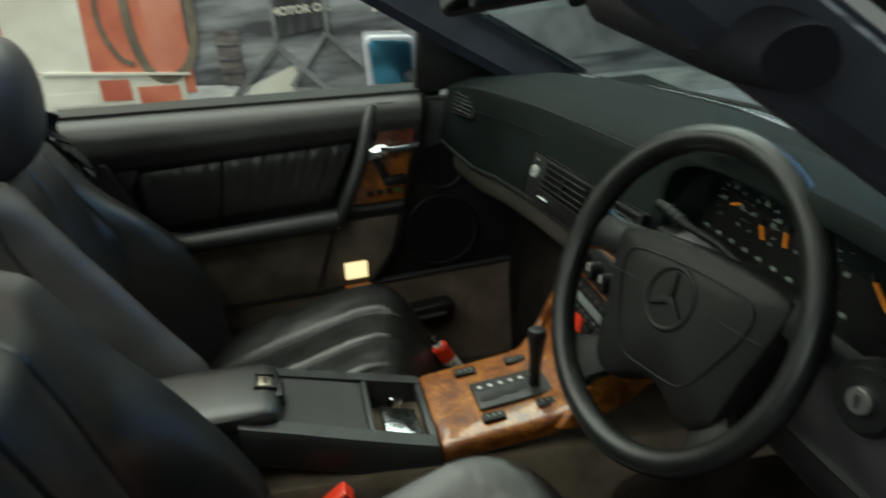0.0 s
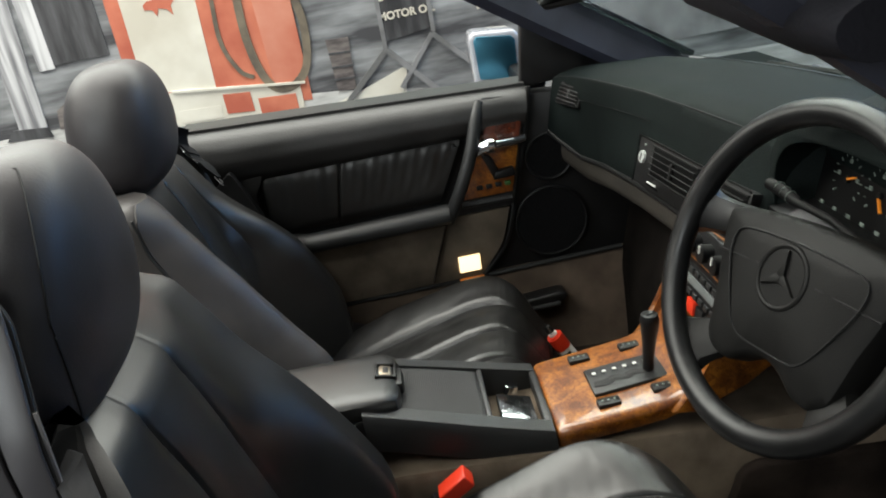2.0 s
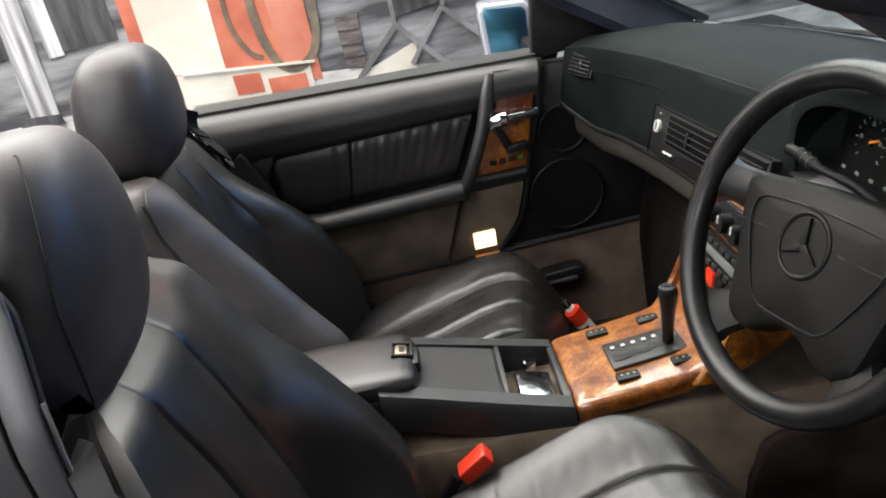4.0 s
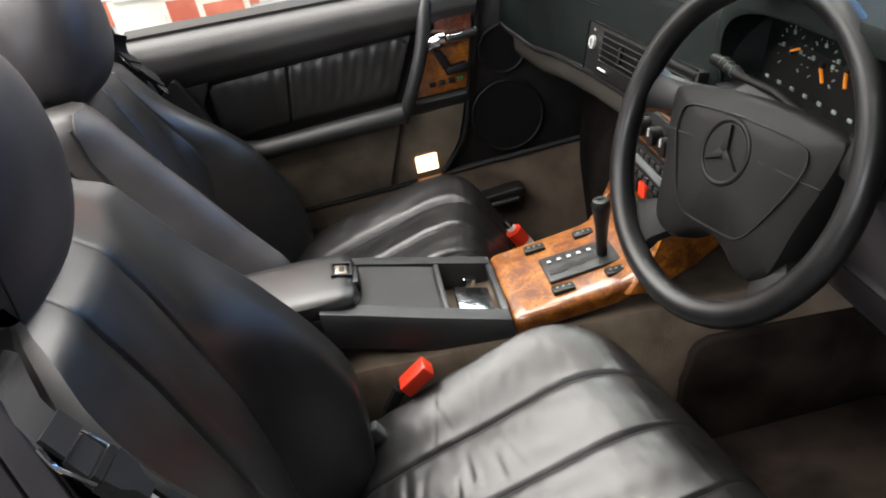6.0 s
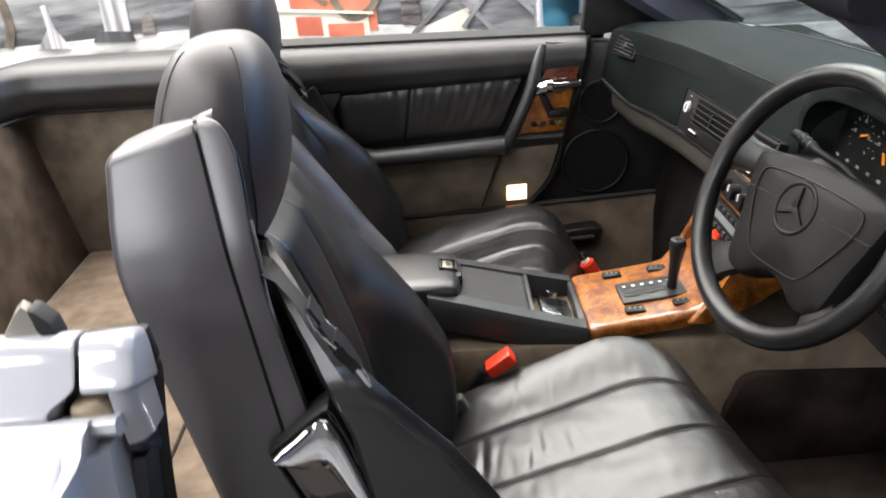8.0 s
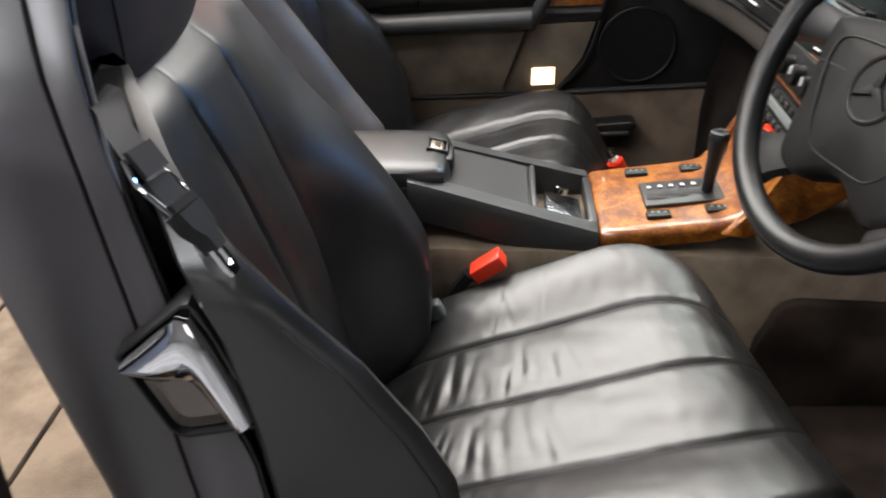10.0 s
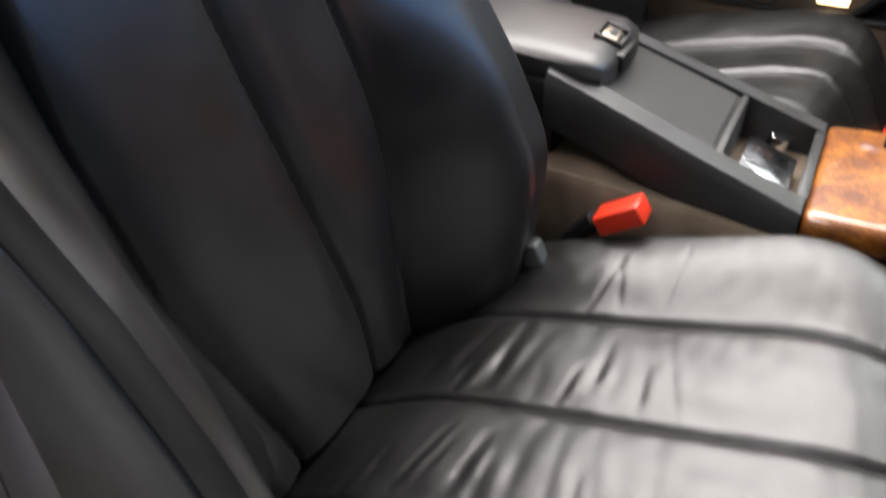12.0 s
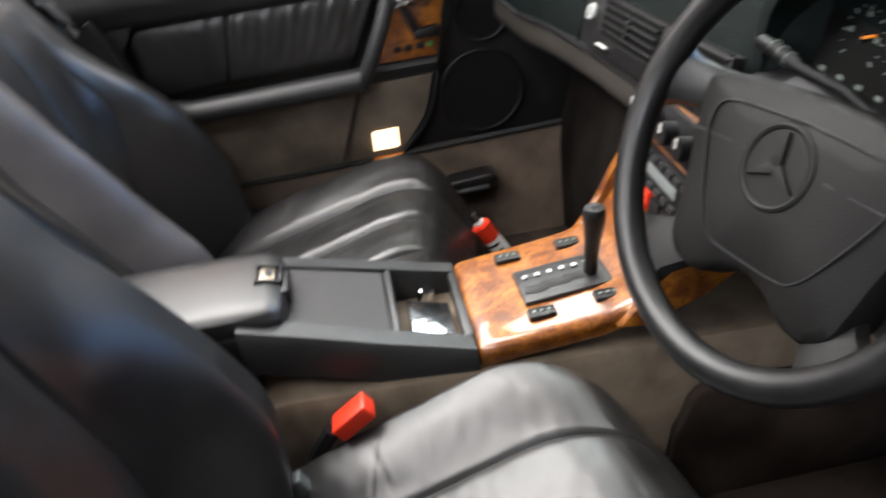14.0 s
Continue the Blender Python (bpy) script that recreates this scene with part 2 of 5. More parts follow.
def torus(c, n, R, r, seg=48, ring=10, squash=1.0):
    pts = []
    for i in range(seg):
        a = 2 * math.pi * i / seg
        pts.append([((R + r * math.cos(b)) * math.cos(a), (R + r * math.cos(b)) * math.sin(a), squash * r * math.sin(b)) for b in (2 * math.pi * j / ring for j in range(ring))])
    bm = loft(pts + [pts[0]], caps=False)
    bmesh.ops.remove_doubles(bm, verts=bm.verts, dist=1e-6)
    return turned(bm, Matrix.Translation(c) @ Vector(n).to_track_quat("Z", "Y").to_matrix().to_4x4())


def letters(name, text, size, mat, m, parent, depth=0.001):
    cu = bpy.data.curves.new(name, "FONT")
    cu.body, cu.size, cu.extrude, cu.align_x, cu.align_y = text, size, depth, "CENTER", "CENTER"
    cu.offset = 0.0012
    tmp = bpy.data.objects.new("tmp", cu)
    scene.collection.objects.link(tmp)
    bpy.context.view_layer.update()
    me = bpy.data.meshes.new_from_object(tmp.evaluated_get(bpy.context.evaluated_depsgraph_get()))
    bpy.data.objects.remove(tmp)
    me.transform(m)
    me.materials.clear()
    me.materials.append(mat)
    ob = new(name, me)
    ob.parent = parent
    return ob


# ---- the showroom ----
FLOOR_M = material("showroom_floor_concrete", (0.22, 0.22, 0.22), 0.35, vary=0.2, scale=3)
MUR_FRONT = material("dark_grey_wall", (0.10, 0.10, 0.11), 0.85, vary=0.4, scale=2, detail=8)
# unseen walls and ceiling, darkened to cut light bounced into the cabin
PLASTER = material("grey_painted_wall", (0.26, 0.255, 0.25), 0.85, vary=0.08, scale=2)
CEILING = material("unseen_ceiling_dark", (0.07, 0.07, 0.072), 0.9, vary=0.1, scale=2)
tagged(part("floor", box(-7, 7, -6, 1.9, -0.1, 0, 0), FLOOR_M), "grey polished concrete showroom floor", "floor", kind="structure")
tagged(part("ceiling", box(-7, 7, -6, 1.9, 3.25, 3.35, 0), CEILING), "plain unseen ceiling, kept dark to cut bounced light", "ceiling", kind="structure")
tagged(part("wall_rear", box(-7.1, -7, -6, 1.9, 0, 3.25, 0), PLASTER), "plain grey showroom wall", "wall", kind="structure")
tagged(part("wall_front", box(7, 7.1, -6, 1.9, 0, 3.25, 0), MUR_FRONT), "dark grey painted showroom wall", "wall", kind="structure")
tagged(part("wall_side", box(-7, 7, -6.1, -6, 0, 3.25, 0), PLASTER), "plain grey showroom wall", "wall", kind="structure")

WALL_Y = 1.7
MUR_BACK = material("mural_grey_landscape", (0.30, 0.31, 0.32), 0.8, second=(0.045, 0.045, 0.05), scale=5, stretch=(0.6, 1, 3.2), detail=9)
MUR_GROUND = material("mural_pale_ground", (0.62, 0.62, 0.60), 0.8, second=(0.18, 0.18, 0.18), scale=6, stretch=(0.7, 1, 4), detail=9)
MUR_RED = material("mural_faded_red", (0.52, 0.17, 0.10), 0.8, second=(0.36, 0.085, 0.05), scale=6)
MUR_RED2 = material("mural_light_red", (0.52, 0.22, 0.15), 0.8, second=(0.42, 0.12, 0.07), scale=5)
MUR_WHITE = material("mural_cream_white", (0.62, 0.60, 0.53), 0.8, second=(0.48, 0.45, 0.38), scale=5)
MUR_BLACK = material("mural_charcoal", (0.075, 0.075, 0.08), 0.8, second=(0.018, 0.018, 0.02), scale=9, stretch=(3, 1, 0.5))
MUR_GREY = material("mural_mid_grey", (0.24, 0.24, 0.25), 0.8, second=(0.11, 0.11, 0.11), scale=8)
MUR_HOSE = material("mural_hose_brown", (0.17, 0.14, 0.10), 0.8, second=(0.06, 0.05, 0.04), scale=12)
MUR_BARREL = material("mural_barrel_grey_brown", (0.17, 0.15, 0.14), 0.8, second=(0.06, 0.05, 0.05), scale=14, stretch=(1, 1, 4))
MUR_SILVER = material("mural_silver", (0.55, 0.55, 0.56), 0.8, second=(0.14, 0.14, 0.15), scale=7, stretch=(6, 1, 0.3))
wall = tagged(part("wall_mural", box(-7, 7, WALL_Y, WALL_Y + 0.2, 0, 3.25, 0), MUR_BACK), "wall painted with a grey roadside petrol station mural", "wall", kind="structure")
_layer = [0]


def painted(name, pts, mat, level):
    d = 0.002 + 0.002 * level
    return part(name, slab([(x, z) for x, z in pts], "y", WALL_Y - d, WALL_Y + 0.01, 0), mat, wall, smooth=False)


def painted_line(name, pts, w, mat, level):
    pts = smooth_line([(x, 0, z) for x, z in pts], 6) if len(pts) > 2 else [Vector((x, 0, z)) for x, z in pts]
    a, b = [], []
    for i, p in enumerate(pts):
        d = (pts[min(i + 1, len(pts) - 1)] - pts[max(i - 1, 0)]).normalized()
        nrm = Vector((-d.z, 0, d.x)) * w / 2
        a.append(p + nrm)
        b.append(p - nrm)
    return painted(name, [(p.x, p.z) for p in a] + [(p.x, p.z) for p in reversed(b)], mat, level)


painted("painted_ground", [(-6, 0), (3, 0), (3, 0.60), (0.2, 0.70), (-0.4, 0.80), (-1.0, 0.86), (-2, 0.86), (-6, 0.9)], MUR_GROUND, 0)
painted("painted_doorway", [(-1.28, 1.06), (-1.09, 1.06), (-1.09, 1.9), (-1.28, 1.9)], MUR_BLACK, 1)
painted("painted_shed", [(-1.60, 1.06), (-1.42, 1.08), (-1.42, 1.9), (-1.60, 1.9)], MUR_BLACK, 1)
painted("painted_curtain", [(-1.32, 1.05), (-1.27, 1.05), (-1.27, 1.9), (-1.34, 1.9)], MUR_SILVER, 2)
painted("painted_pump_body", [(-1.06, 0.84), (-0.49, 0.79), (-0.47, 1.9), (-1.05, 1.9)], MUR_RED, 1)
painted("painted_pump_side", [(-0.60, 0.86), (-0.49, 0.84), (-0.47, 1.9), (-0.62, 1.9)], MUR_RED2, 2)
painted("painted_pump_panel", [(-1.015, 0.92), (-0.79, 0.88), (-0.745, 1.9), (-1.0, 1.9)], MUR_WHITE, 2)
painted("painted_pump_plinth", [(-0.95, 0.79), (-0.52, 0.75), (-0.52, 0.85), (-0.95, 0.905)], MUR_WHITE, 3)
for x0, x1, z0, z1 in ((-0.775, -0.685, 0.80, 0.865), (-0.665, -0.54, 0.765, 0.83), (-0.93, -0.79, 0.80, 0.84)):
    painted("painted_brick", [(x0, z0), (x1, z0 - 0.008), (x1, z1 - 0.008), (x0, z1)], MUR_RED if x0 > -0.9 else MUR_WHITE, 4)
painted_line("painted_hose_shade", [(-0.70, 1.6), (-0.725, 1.2), (-0.735, 1.03), (-0.70, 0.93), (-0.66, 0.90)], 0.014, MUR_HOSE, 3)
painted_line("painted_hose", [(-0.60, 1.6), (-0.645, 1.2), (-0.65, 1.0), (-0.615, 0.87), (-0.55, 0.845), (-0.485, 0.90), (-0.462, 1.02), (-0.475, 1.15), (-0.54, 1.6)], 0.026, MUR_HOSE, 4)
painted("painted_emblem", [(-0.94, 1.17), (-0.915, 1.165), (-0.905, 1.145), (-0.895, 1.168), (-0.87, 1.16), (-0.855, 1.14), (-0.855, 1.17), (-0.84, 1.185), (-0.855, 1.195), (-0.87, 1.19), (-0.88, 1.215), (-0.90, 1.22), (-0.905, 1.195), (-0.925, 1.195), (-0.94, 1.185)], MUR_RED, 3)
painted("painted_sign_board", [(-0.212, 0.927), (-0.05, 0.945), (-0.05, 1.5), (-0.205, 1.5)], MUR_BLACK, 2)
for pts, w in (([(-0.218, 0.90), (-0.208, 1.5)], 0.014), ([(-0.052, 0.93), (-0.045, 1.5)], 0.014), ([(-0.218, 0.90), (-0.40, 0.735)], 0.018), ([(-0.215, 0.90), (-0.05, 0.715)], 0.018), ([(-0.058, 0.925), (-0.19, 0.77)], 0.014), ([(-0.058, 0.925), (0.10, 0.76)], 0.016)):
    _layer[0] += 1
    painted_line("painted_sign_leg", pts, w, MUR_GREY, 3 + 0.5 * _layer[0])
to_wall = Matrix.Translation((-0.129, WALL_Y - 0.007, 1.075)) @ Euler((radians(90), 0, 0)).to_matrix().to_4x4()
letters("painted_word", "STATE", 0.062, MUR_WHITE, to_wall, wall)
letters("painted_word", "MOTOR OIL", 0.034, MUR_WHITE, Matrix.Translation((0.002, 0, -0.07)) @ to_wall, wall)
painted("painted_barrel", [(-0.40, 0.80), (-0.34, 0.795), (-0.33, 0.965), (-0.405, 0.97)], MUR_BARREL, 2)
for z in (0.835, 0.875, 0.92):
    painted_line("painted_barrel_band", [(-0.404, z + 0.004), (-0.332, z)], 0.006, MUR_BLACK, 3)
painted_line("painted_plinth_edge", [(-0.93, 0.905), (-0.50, 0.852)], 0.008, MUR_WHITE, 6)
painted("painted_post", [(-1.45, 0.87), (-1.36, 0.865), (-1.31, 1.9), (-1.40, 1.9)], MUR_SILVER, 3)
painted("painted_post_base", [(-1.50, 0.85), (-1.35, 0.84), (-1.36, 0.875), (-1.47, 0.885)], MUR_BLACK, 4)
painted("painted_funnel", [(-1.70, 0.845), (-1.585, 0.835), (-1.625, 0.91), (-1.632, 0.99), (-1.65, 0.99), (-1.648, 0.91)], MUR_SILVER, 3)
painted("painted_hydrant", [(-1.32, 0.858), (-1.27, 0.856), (-1.275, 0.92), (-1.285, 0.935), (-1.31, 0.92)], MUR_BARREL, 3)
painted_line("painted_hose", [(-1.80, 0.86), (-1.775, 0.93), (-1.79, 1.05), (-1.86, 1.1)], 0.03, MUR_HOSE, 3)
painted("painted_patch", [(-0.42, 0.76), (-0.28, 0.80), (-0.16, 0.84), (-0.18, 0.74), (-0.36, 0.70)], MUR_WHITE, 1)
painted("painted_road", [(0.0, 0.84), (0.6, 0.92), (3.0, 1.0), (3.0, 0.78), (0.3, 0.74)], MUR_GREY, 1)
painted_line("painted_road_edge", [(0.1, 0.98), (0.8, 1.06), (2.8, 1.12)], 0.02, MUR_WHITE, 1)

# ---- car: floor, tunnel and body ----
car = thing("car", "white two-seat convertible with black leather interior", "car")


part("floor_pan", box(-0.75, 0.75, -0.74, 0.74, 0.24, 0.275, 0.01), CARPET_DARK, car, "carpeted car floor, its brown darkened for the footwell shade")
tagged(part("floor_mat", slab([(0.0, -0.60), (0.05, -0.139), (0.46, -0.139), (0.5, -0.18), (0.5, -0.55), (0.42, -0.60)], "z", 0.2755, 0.292, 0.006), CARPET_DARK), "brown floor mat in the driver footwell, darkened for the shade there", "floor mat", "floor mats")
tagged(part("floor_mat", slab([(-0.05, 0.18), (-0.05, 0.62), (0.45, 0.60), (0.5, 0.55), (0.5, 0.2)], "z", 0.2755, 0.290, 0.006), CARPET_DARK), "brown floor mat in the passenger footwell, darkened for the shade there", "floor mat", "floor mats")
# tunnel
part("tunnel_carpet", loft([[(x, -w, 0.26), (x, -w + 0.008, h - 0.012), (x, -w + 0.014, h), (x, w - 0.014, h), (x, w - 0.008, h - 0.012), (x, w, 0.26)] for x, w, h in ((-0.75, 0.125, 0.55), (-0.3, 0.122, 0.56), (0.0, 0.12, 0.54), (0.5, 0.13, 0.52))]), CARPET, car, "brown carpet on the transmission tunnel")
part("tunnel_pocket", slab([(0.118, 0.262), (0.15, 0.405), (0.166, 0.456), (0.178, 0.470), (0.20, 0.477), (0.50, 0.452), (0.52, 0.262)], "y", -0.136, -0.118, 0.010, 4), CARPET_DARK, car, "carpeted pocket on the tunnel side, darkened with the footwell shade")
# sills
for s, nm in ((1, "left"), (-1, "right")):
    part("sill", loft([[(x, s * 0.62, 0.26), (x, s * 0.665, 0.40), (x, s * 0.69, 0.475), (x, s * 0.70, 0.485), (x, s * 0.80, 0.475), (x, s * 0.82, 0.26)] for x in (-0.75, -0.2, 0.2, 0.55)]), CARPET_MID, car, "carpeted door sill")
part("sill_strip", tube([(-0.50, 0.690, 0.482), (-0.1, 0.690, 0.482), (0.24, 0.690, 0.487)], 0.006, 8), GREY, car, "grey sill edge strip")
# added board: its near-black colour is the shade under the dash
part("toe_shade_board", slab([(0.215, 0.27), (0.232, 0.44), (0.30, 0.70), (0.36, 0.70), (0.36, 0.27)], "y", 0.128, 0.702, 0.01), TOE_SHADE, car, "dark board added for the shade deep in the passenger footwell")
part("firewall", slab([(0.55, 0.26), (0.60, 0.6), (0.62, 0.77), (0.66, 0.77), (0.66, 0.26)], "y", -0.74, 0.74, 0.01), RUBBER, car, "black footwell bulkhead")
part("kick_panel", slab([(0.08, 0.88), (0.40, 0.86), (0.58, 0.78), (0.58, 0.27), (0.25, 0.27), (0.2, 0.47), (-0.11, 0.485), (-0.03, 0.56), (0.01, 0.68)], "y", 0.705, 0.76, 0.004), BLACK, car, "black plastic footwell side panel")


# ---- passenger door ----
door = thing("door_1", "passenger door in black leather and brown carpet with wood plate", "car door", kind="structure")
FRONT = lambda z: line([0.485, 0.50, 0.56, 0.68, 0.82, 0.90, 1.0], [-0.10, -0.083, -0.034, 0.008, 0.05, 0.068, 0.075], z)
BELT = lambda x: 0.905 - 0.055 * x
REAR = -0.68


def door_roll(u, v):
    x = REAR + u * (0.072 - REAR)
    top = BELT(x)
    z = 0.815 + v * (top - 0.815)
    y = line([0, 0.15, 0.45, 0.75, 0.93, 1.0], [0.682, 0.660, 0.648, 0.655, 0.675, 0.70], v)
    return (min(x, FRONT(z)), y, z)


part("upper_pad", strip(door_roll, 30, 14, (0, 0.06, 0)), LEATHER_PANEL, door, "black padded upper door roll")
part("belt_seal", strip(lambda u, v: (REAR + u * (0.07 - REAR), 0.70 + 0.02 * v, BELT(REAR + u * (0.07 - REAR)) + 0.006), 20, 2, (0, 0, -0.02)), RUBBER, door)
part("window_seal", strip(lambda u, v: (REAR + u * (0.07 - REAR), 0.722 + 0.055 * v, BELT(REAR + u * (0.07 - REAR)) - 0.002 + 0.010 * v), 20, 3, (0, 0, -0.03)), material("grey_green_window_seal", (0.010, 0.013, 0.012), 0.5, vary=0.2, scale=12), door, "grey-green outer window seal")
part("backing", slab([(REAR, 0.50), (-0.083, 0.50), (-0.034, 0.56), (0.008, 0.68), (0.05, 0.82), (REAR, 0.82)], "y", 0.69, 0.76, 0.003), BLACK, door)


def pleats(u, v):
    x0, x1 = -0.555, -0.085 - 0.075 * (1 - v)
    x = x0 + u * (x1 - x0)
    z = 0.683 + v * (0.828 - 0.683)
    if u < 0.12:
        z = min(z, 0.828 - 0.05 * (1 - u / 0.12) ** 2)
    a = max(0.0, 1 - abs(v - 0.75) * 1.5)
    fold = 0.0007 * a * (math.sin(70 * u + 1.5 * math.sin(9 * v)) + 0.6 * math.sin(123 * u + 2))
    seam = 0.006 * math.exp(-((u - 0.42) / 0.006) ** 2)
    y = 0.672 + fold + seam + 0.014 * (abs(2 * v - 1) ** 6) + 0.012 * max(0, 1 - u / 0.05)
    return (x, y, z)


part("pleated_insert", strip(pleats, 150, 20, (0, 0.03, 0)), LEATHER, door, "pleated black leather door insert")
part("rear_pad", slab([(-0.68, 0.50), (-0.68, 0.82), (-0.50, 0.836), (-0.535, 0.822), (-0.556, 0.79), (-0.55, 0.73), (-0.515, 0.665), (-0.50, 0.64), (-0.555, 0.50)], "y", 0.664, 0.70, 0.008, 3), LEATHER_PANEL, door)


def pocket(u, v):
    x = -0.505 + u * 0.36
    a = 2 * math.pi * v
    k = ease(0, 0.15, u)
    return (x, 0.668 - 0.028 * k - 0.026 * math.cos(a), 0.663 + 0.004 * u + 0.022 * math.sin(a))


part("pocket_rim", loft([[pocket(i / 16, j / 14) for j in range(14)] for i in range(17)]), GREY, door, "dark grey map pocket rim")
part("lower_panel", strip(lambda u, v: (-0.55 + u * (FRONT(0.49 + 0.155 * v) + 0.55 - 0.004), 0.668 + 0.012 * (1 - v) - 0.006 * math.sin(math.pi * v), 0.49 + 0.155 * v), 24, 6, (0, 0.03, 0)), CARPET_DOOR, door, "brown carpet lower door panel")
part("pocket_seam", tube([(-0.155, 0.655, 0.64), (-0.21, 0.668, 0.50)], 0.003, 6), CARPET_DARK, door)
# grip frame round the wood
grip = smooth_line([(-0.037, 0.668, 0.893), (-0.052, 0.650, 0.86), (-0.078, 0.632, 0.79), (-0.112, 0.628, 0.72), (-0.150, 0.640, 0.650)], 8)
part("pull_handle", tube(grip, [0.010 + 0.0045 * ease(0, 10, i) for i in range(33)], 12, 0.9, (0, 1, 0)), GREY, door, "dark grey diagonal door pull")
part("wood_frame", slab([(-0.03, 0.90), (0.06, 0.89), (0.045, 0.82), (0.006, 0.665), (0.0, 0.648), (-0.15, 0.645), (-0.11, 0.70), (-0.07, 0.80)], "y", 0.668, 0.70, 0.004), GREY, door)
part("wood_plate", slab([(-0.053, 0.822), (0.041, 0.822), (0.004, 0.682), (-0.106, 0.682)], "y", 0.661, 0.675, 0.003), WOOD, door, "orange burl wood plate")
part("wood_lip", tube([(-0.112, 0.66, 0.672), (0.0, 0.66, 0.67)], 0.008, 8), GREY, door)
handle = part("door_handle", tube(smooth_line([(-0.062, 0.652, 0.783), (-0.052, 0.638, 0.80), (-0.03, 0.632, 0.803), (0.0, 0.637, 0.800), (0.045, 0.648, 0.80)], 6), [0.007] * 4 + [0.015] * 6 + [0.016] * 4 + [0.0095] * 11, 10), CHROME, door, "chrome door release lever")
part("handle_recess", slab([(-0.06, 0.785), (0.03, 0.785), (0.05, 0.848), (-0.03, 0.848)], "y", 0.656, 0.67, 0.004), material("dark_wood", (0.08, 0.018, 0.008), 0.25, vary=0.3, scale=25, coat=1.0), door, "dark wood strip behind the lever")
part("seat_switch_back", slab([(-0.055, 0.785), (-0.035, 0.775), (-0.014, 0.725), (-0.034, 0.722)], "y", 0.646, 0.664, 0.004), BLACK, door)
part("seat_switch_base", slab([(-0.036, 0.72), (-0.03, 0.738), (0.012, 0.742), (0.016, 0.722)], "y", 0.644, 0.664, 0.004), BLACK, door)
for k in range(4):
    x = -0.075 + 0.021 * k
    part("memory_button", box(x, x + 0.014, 0.655, 0.664, 0.700, 0.710, 0.002), BLACK if k < 3 else material("green_button", (0.04, 0.12, 0.03), 0.4), door)
part("lock_pin", disc((-0.108, 0.664, 0.806), (0, -1, 0), 0.0055, 0.03, 16), GREY, door)
lamp = part("door_lamp", slab([(-0.146, 0.510), (-0.096, 0.510), (-0.094, 0.548), (-0.144, 0.548)], "y", 0.664, 0.676, 0.002), LENS, door, "lit door warning lamp")
# thin orange strip at the sill edge below the lamp
part("lamp_strip", box(-0.150, -0.092, 0.676, 0.684, 0.4845, 0.489, 0.0015), material("orange_strip", (0.75, 0.22, 0.03), 0.3), door, "orange strip under the lamp")
part("front_edge", tube(smooth_line([(0.075, 0.69, 0.90), (0.056, 0.685, 0.82), (0.013, 0.685, 0.68), (-0.028, 0.685, 0.56), (-0.09, 0.685, 0.49)], 6), 0.007, 8), RUBBER, door)
# speaker and small grille in the footwell panel
HINGE = material("grey_hinge_plastic", (0.055, 0.062, 0.060), 0.5, vary=0.1, scale=25)
GRILLE = material("speaker_cloth", (0.0045, 0.0045, 0.005), 0.85, spec=0.12, vary=0.3, scale=200, bump=0.6, bump_scale=900)
for c, r in (((0.085, 0.70, 0.582), 0.082), ((0.10, 0.70, 0.735), 0.052)):
    sp = tagged(part("speaker_grille", disc(c, (0, -1, 0), r - 0.003, 0.014, 40), GRILLE), "round black cloth speaker grille in the footwell panel", "speaker", "speaker grilles")
    part("rim", torus((c[0], c[1] - 0.006, c[2]), (0, -1, 0), r, 0.0035, 48, 8), BLACK, sp)

# ---- door mirror ----
mirror = thing("door_mirror", "white door mirror with blue tinted glass", "mirror")
part("housing", slab([(-0.012, 0.872), (0.085, 0.855), (0.108, 0.875), (0.112, 0.972), (0.102, 0.990), (-0.002, 1.001), (-0.013, 0.985)], "y", 0.935, 1.035, 0.016, 4), PAINT, mirror)
part("mirror_glass", slab([(0.000, 0.888), (0.080, 0.874), (0.092, 0.885), (0.098, 0.966), (0.090, 0.978), (0.006, 0.990), (-0.002, 0.980)], "y", 0.930, 0.94, 0.002), MIRROR_BLUE, mirror, "blue tinted mirror glass")
part("stalk", box(0.07, 0.13, 0.76, 0.95, 0.87, 0.91, 0.012), BLACK, mirror)

# ---- windscreen, pillars and header ----
SX = lambda y: 1 - (y / 0.70) ** 2
SCR = material("dark_header_trim", (0.014, 0.014, 0.018), 0.55, vary=0.2, scale=20, bump=0.2, bump_scale=500)


def screen(u, v):
    """Across u and up v along the glass."""
    y = (2 * u - 1) * (0.70 - 0.08 * v)
    z = 0.91 + v * 0.33
    return Vector((0.37 - v * 0.50 + (0.16 + 0.06 * v) * SX(y), y, z - 0.035 * y / 0.7 * v + 0.012 * v))


ws = thing("windscreen", "clear windscreen in a dark frame with chrome outer trim", "windscreen", kind="structure")
pane = part("pane", strip(lambda u, v: screen(u, v), 24, 6, (0.004, 0, 0.004)), GLASS, ws)
pane.visible_shadow = False
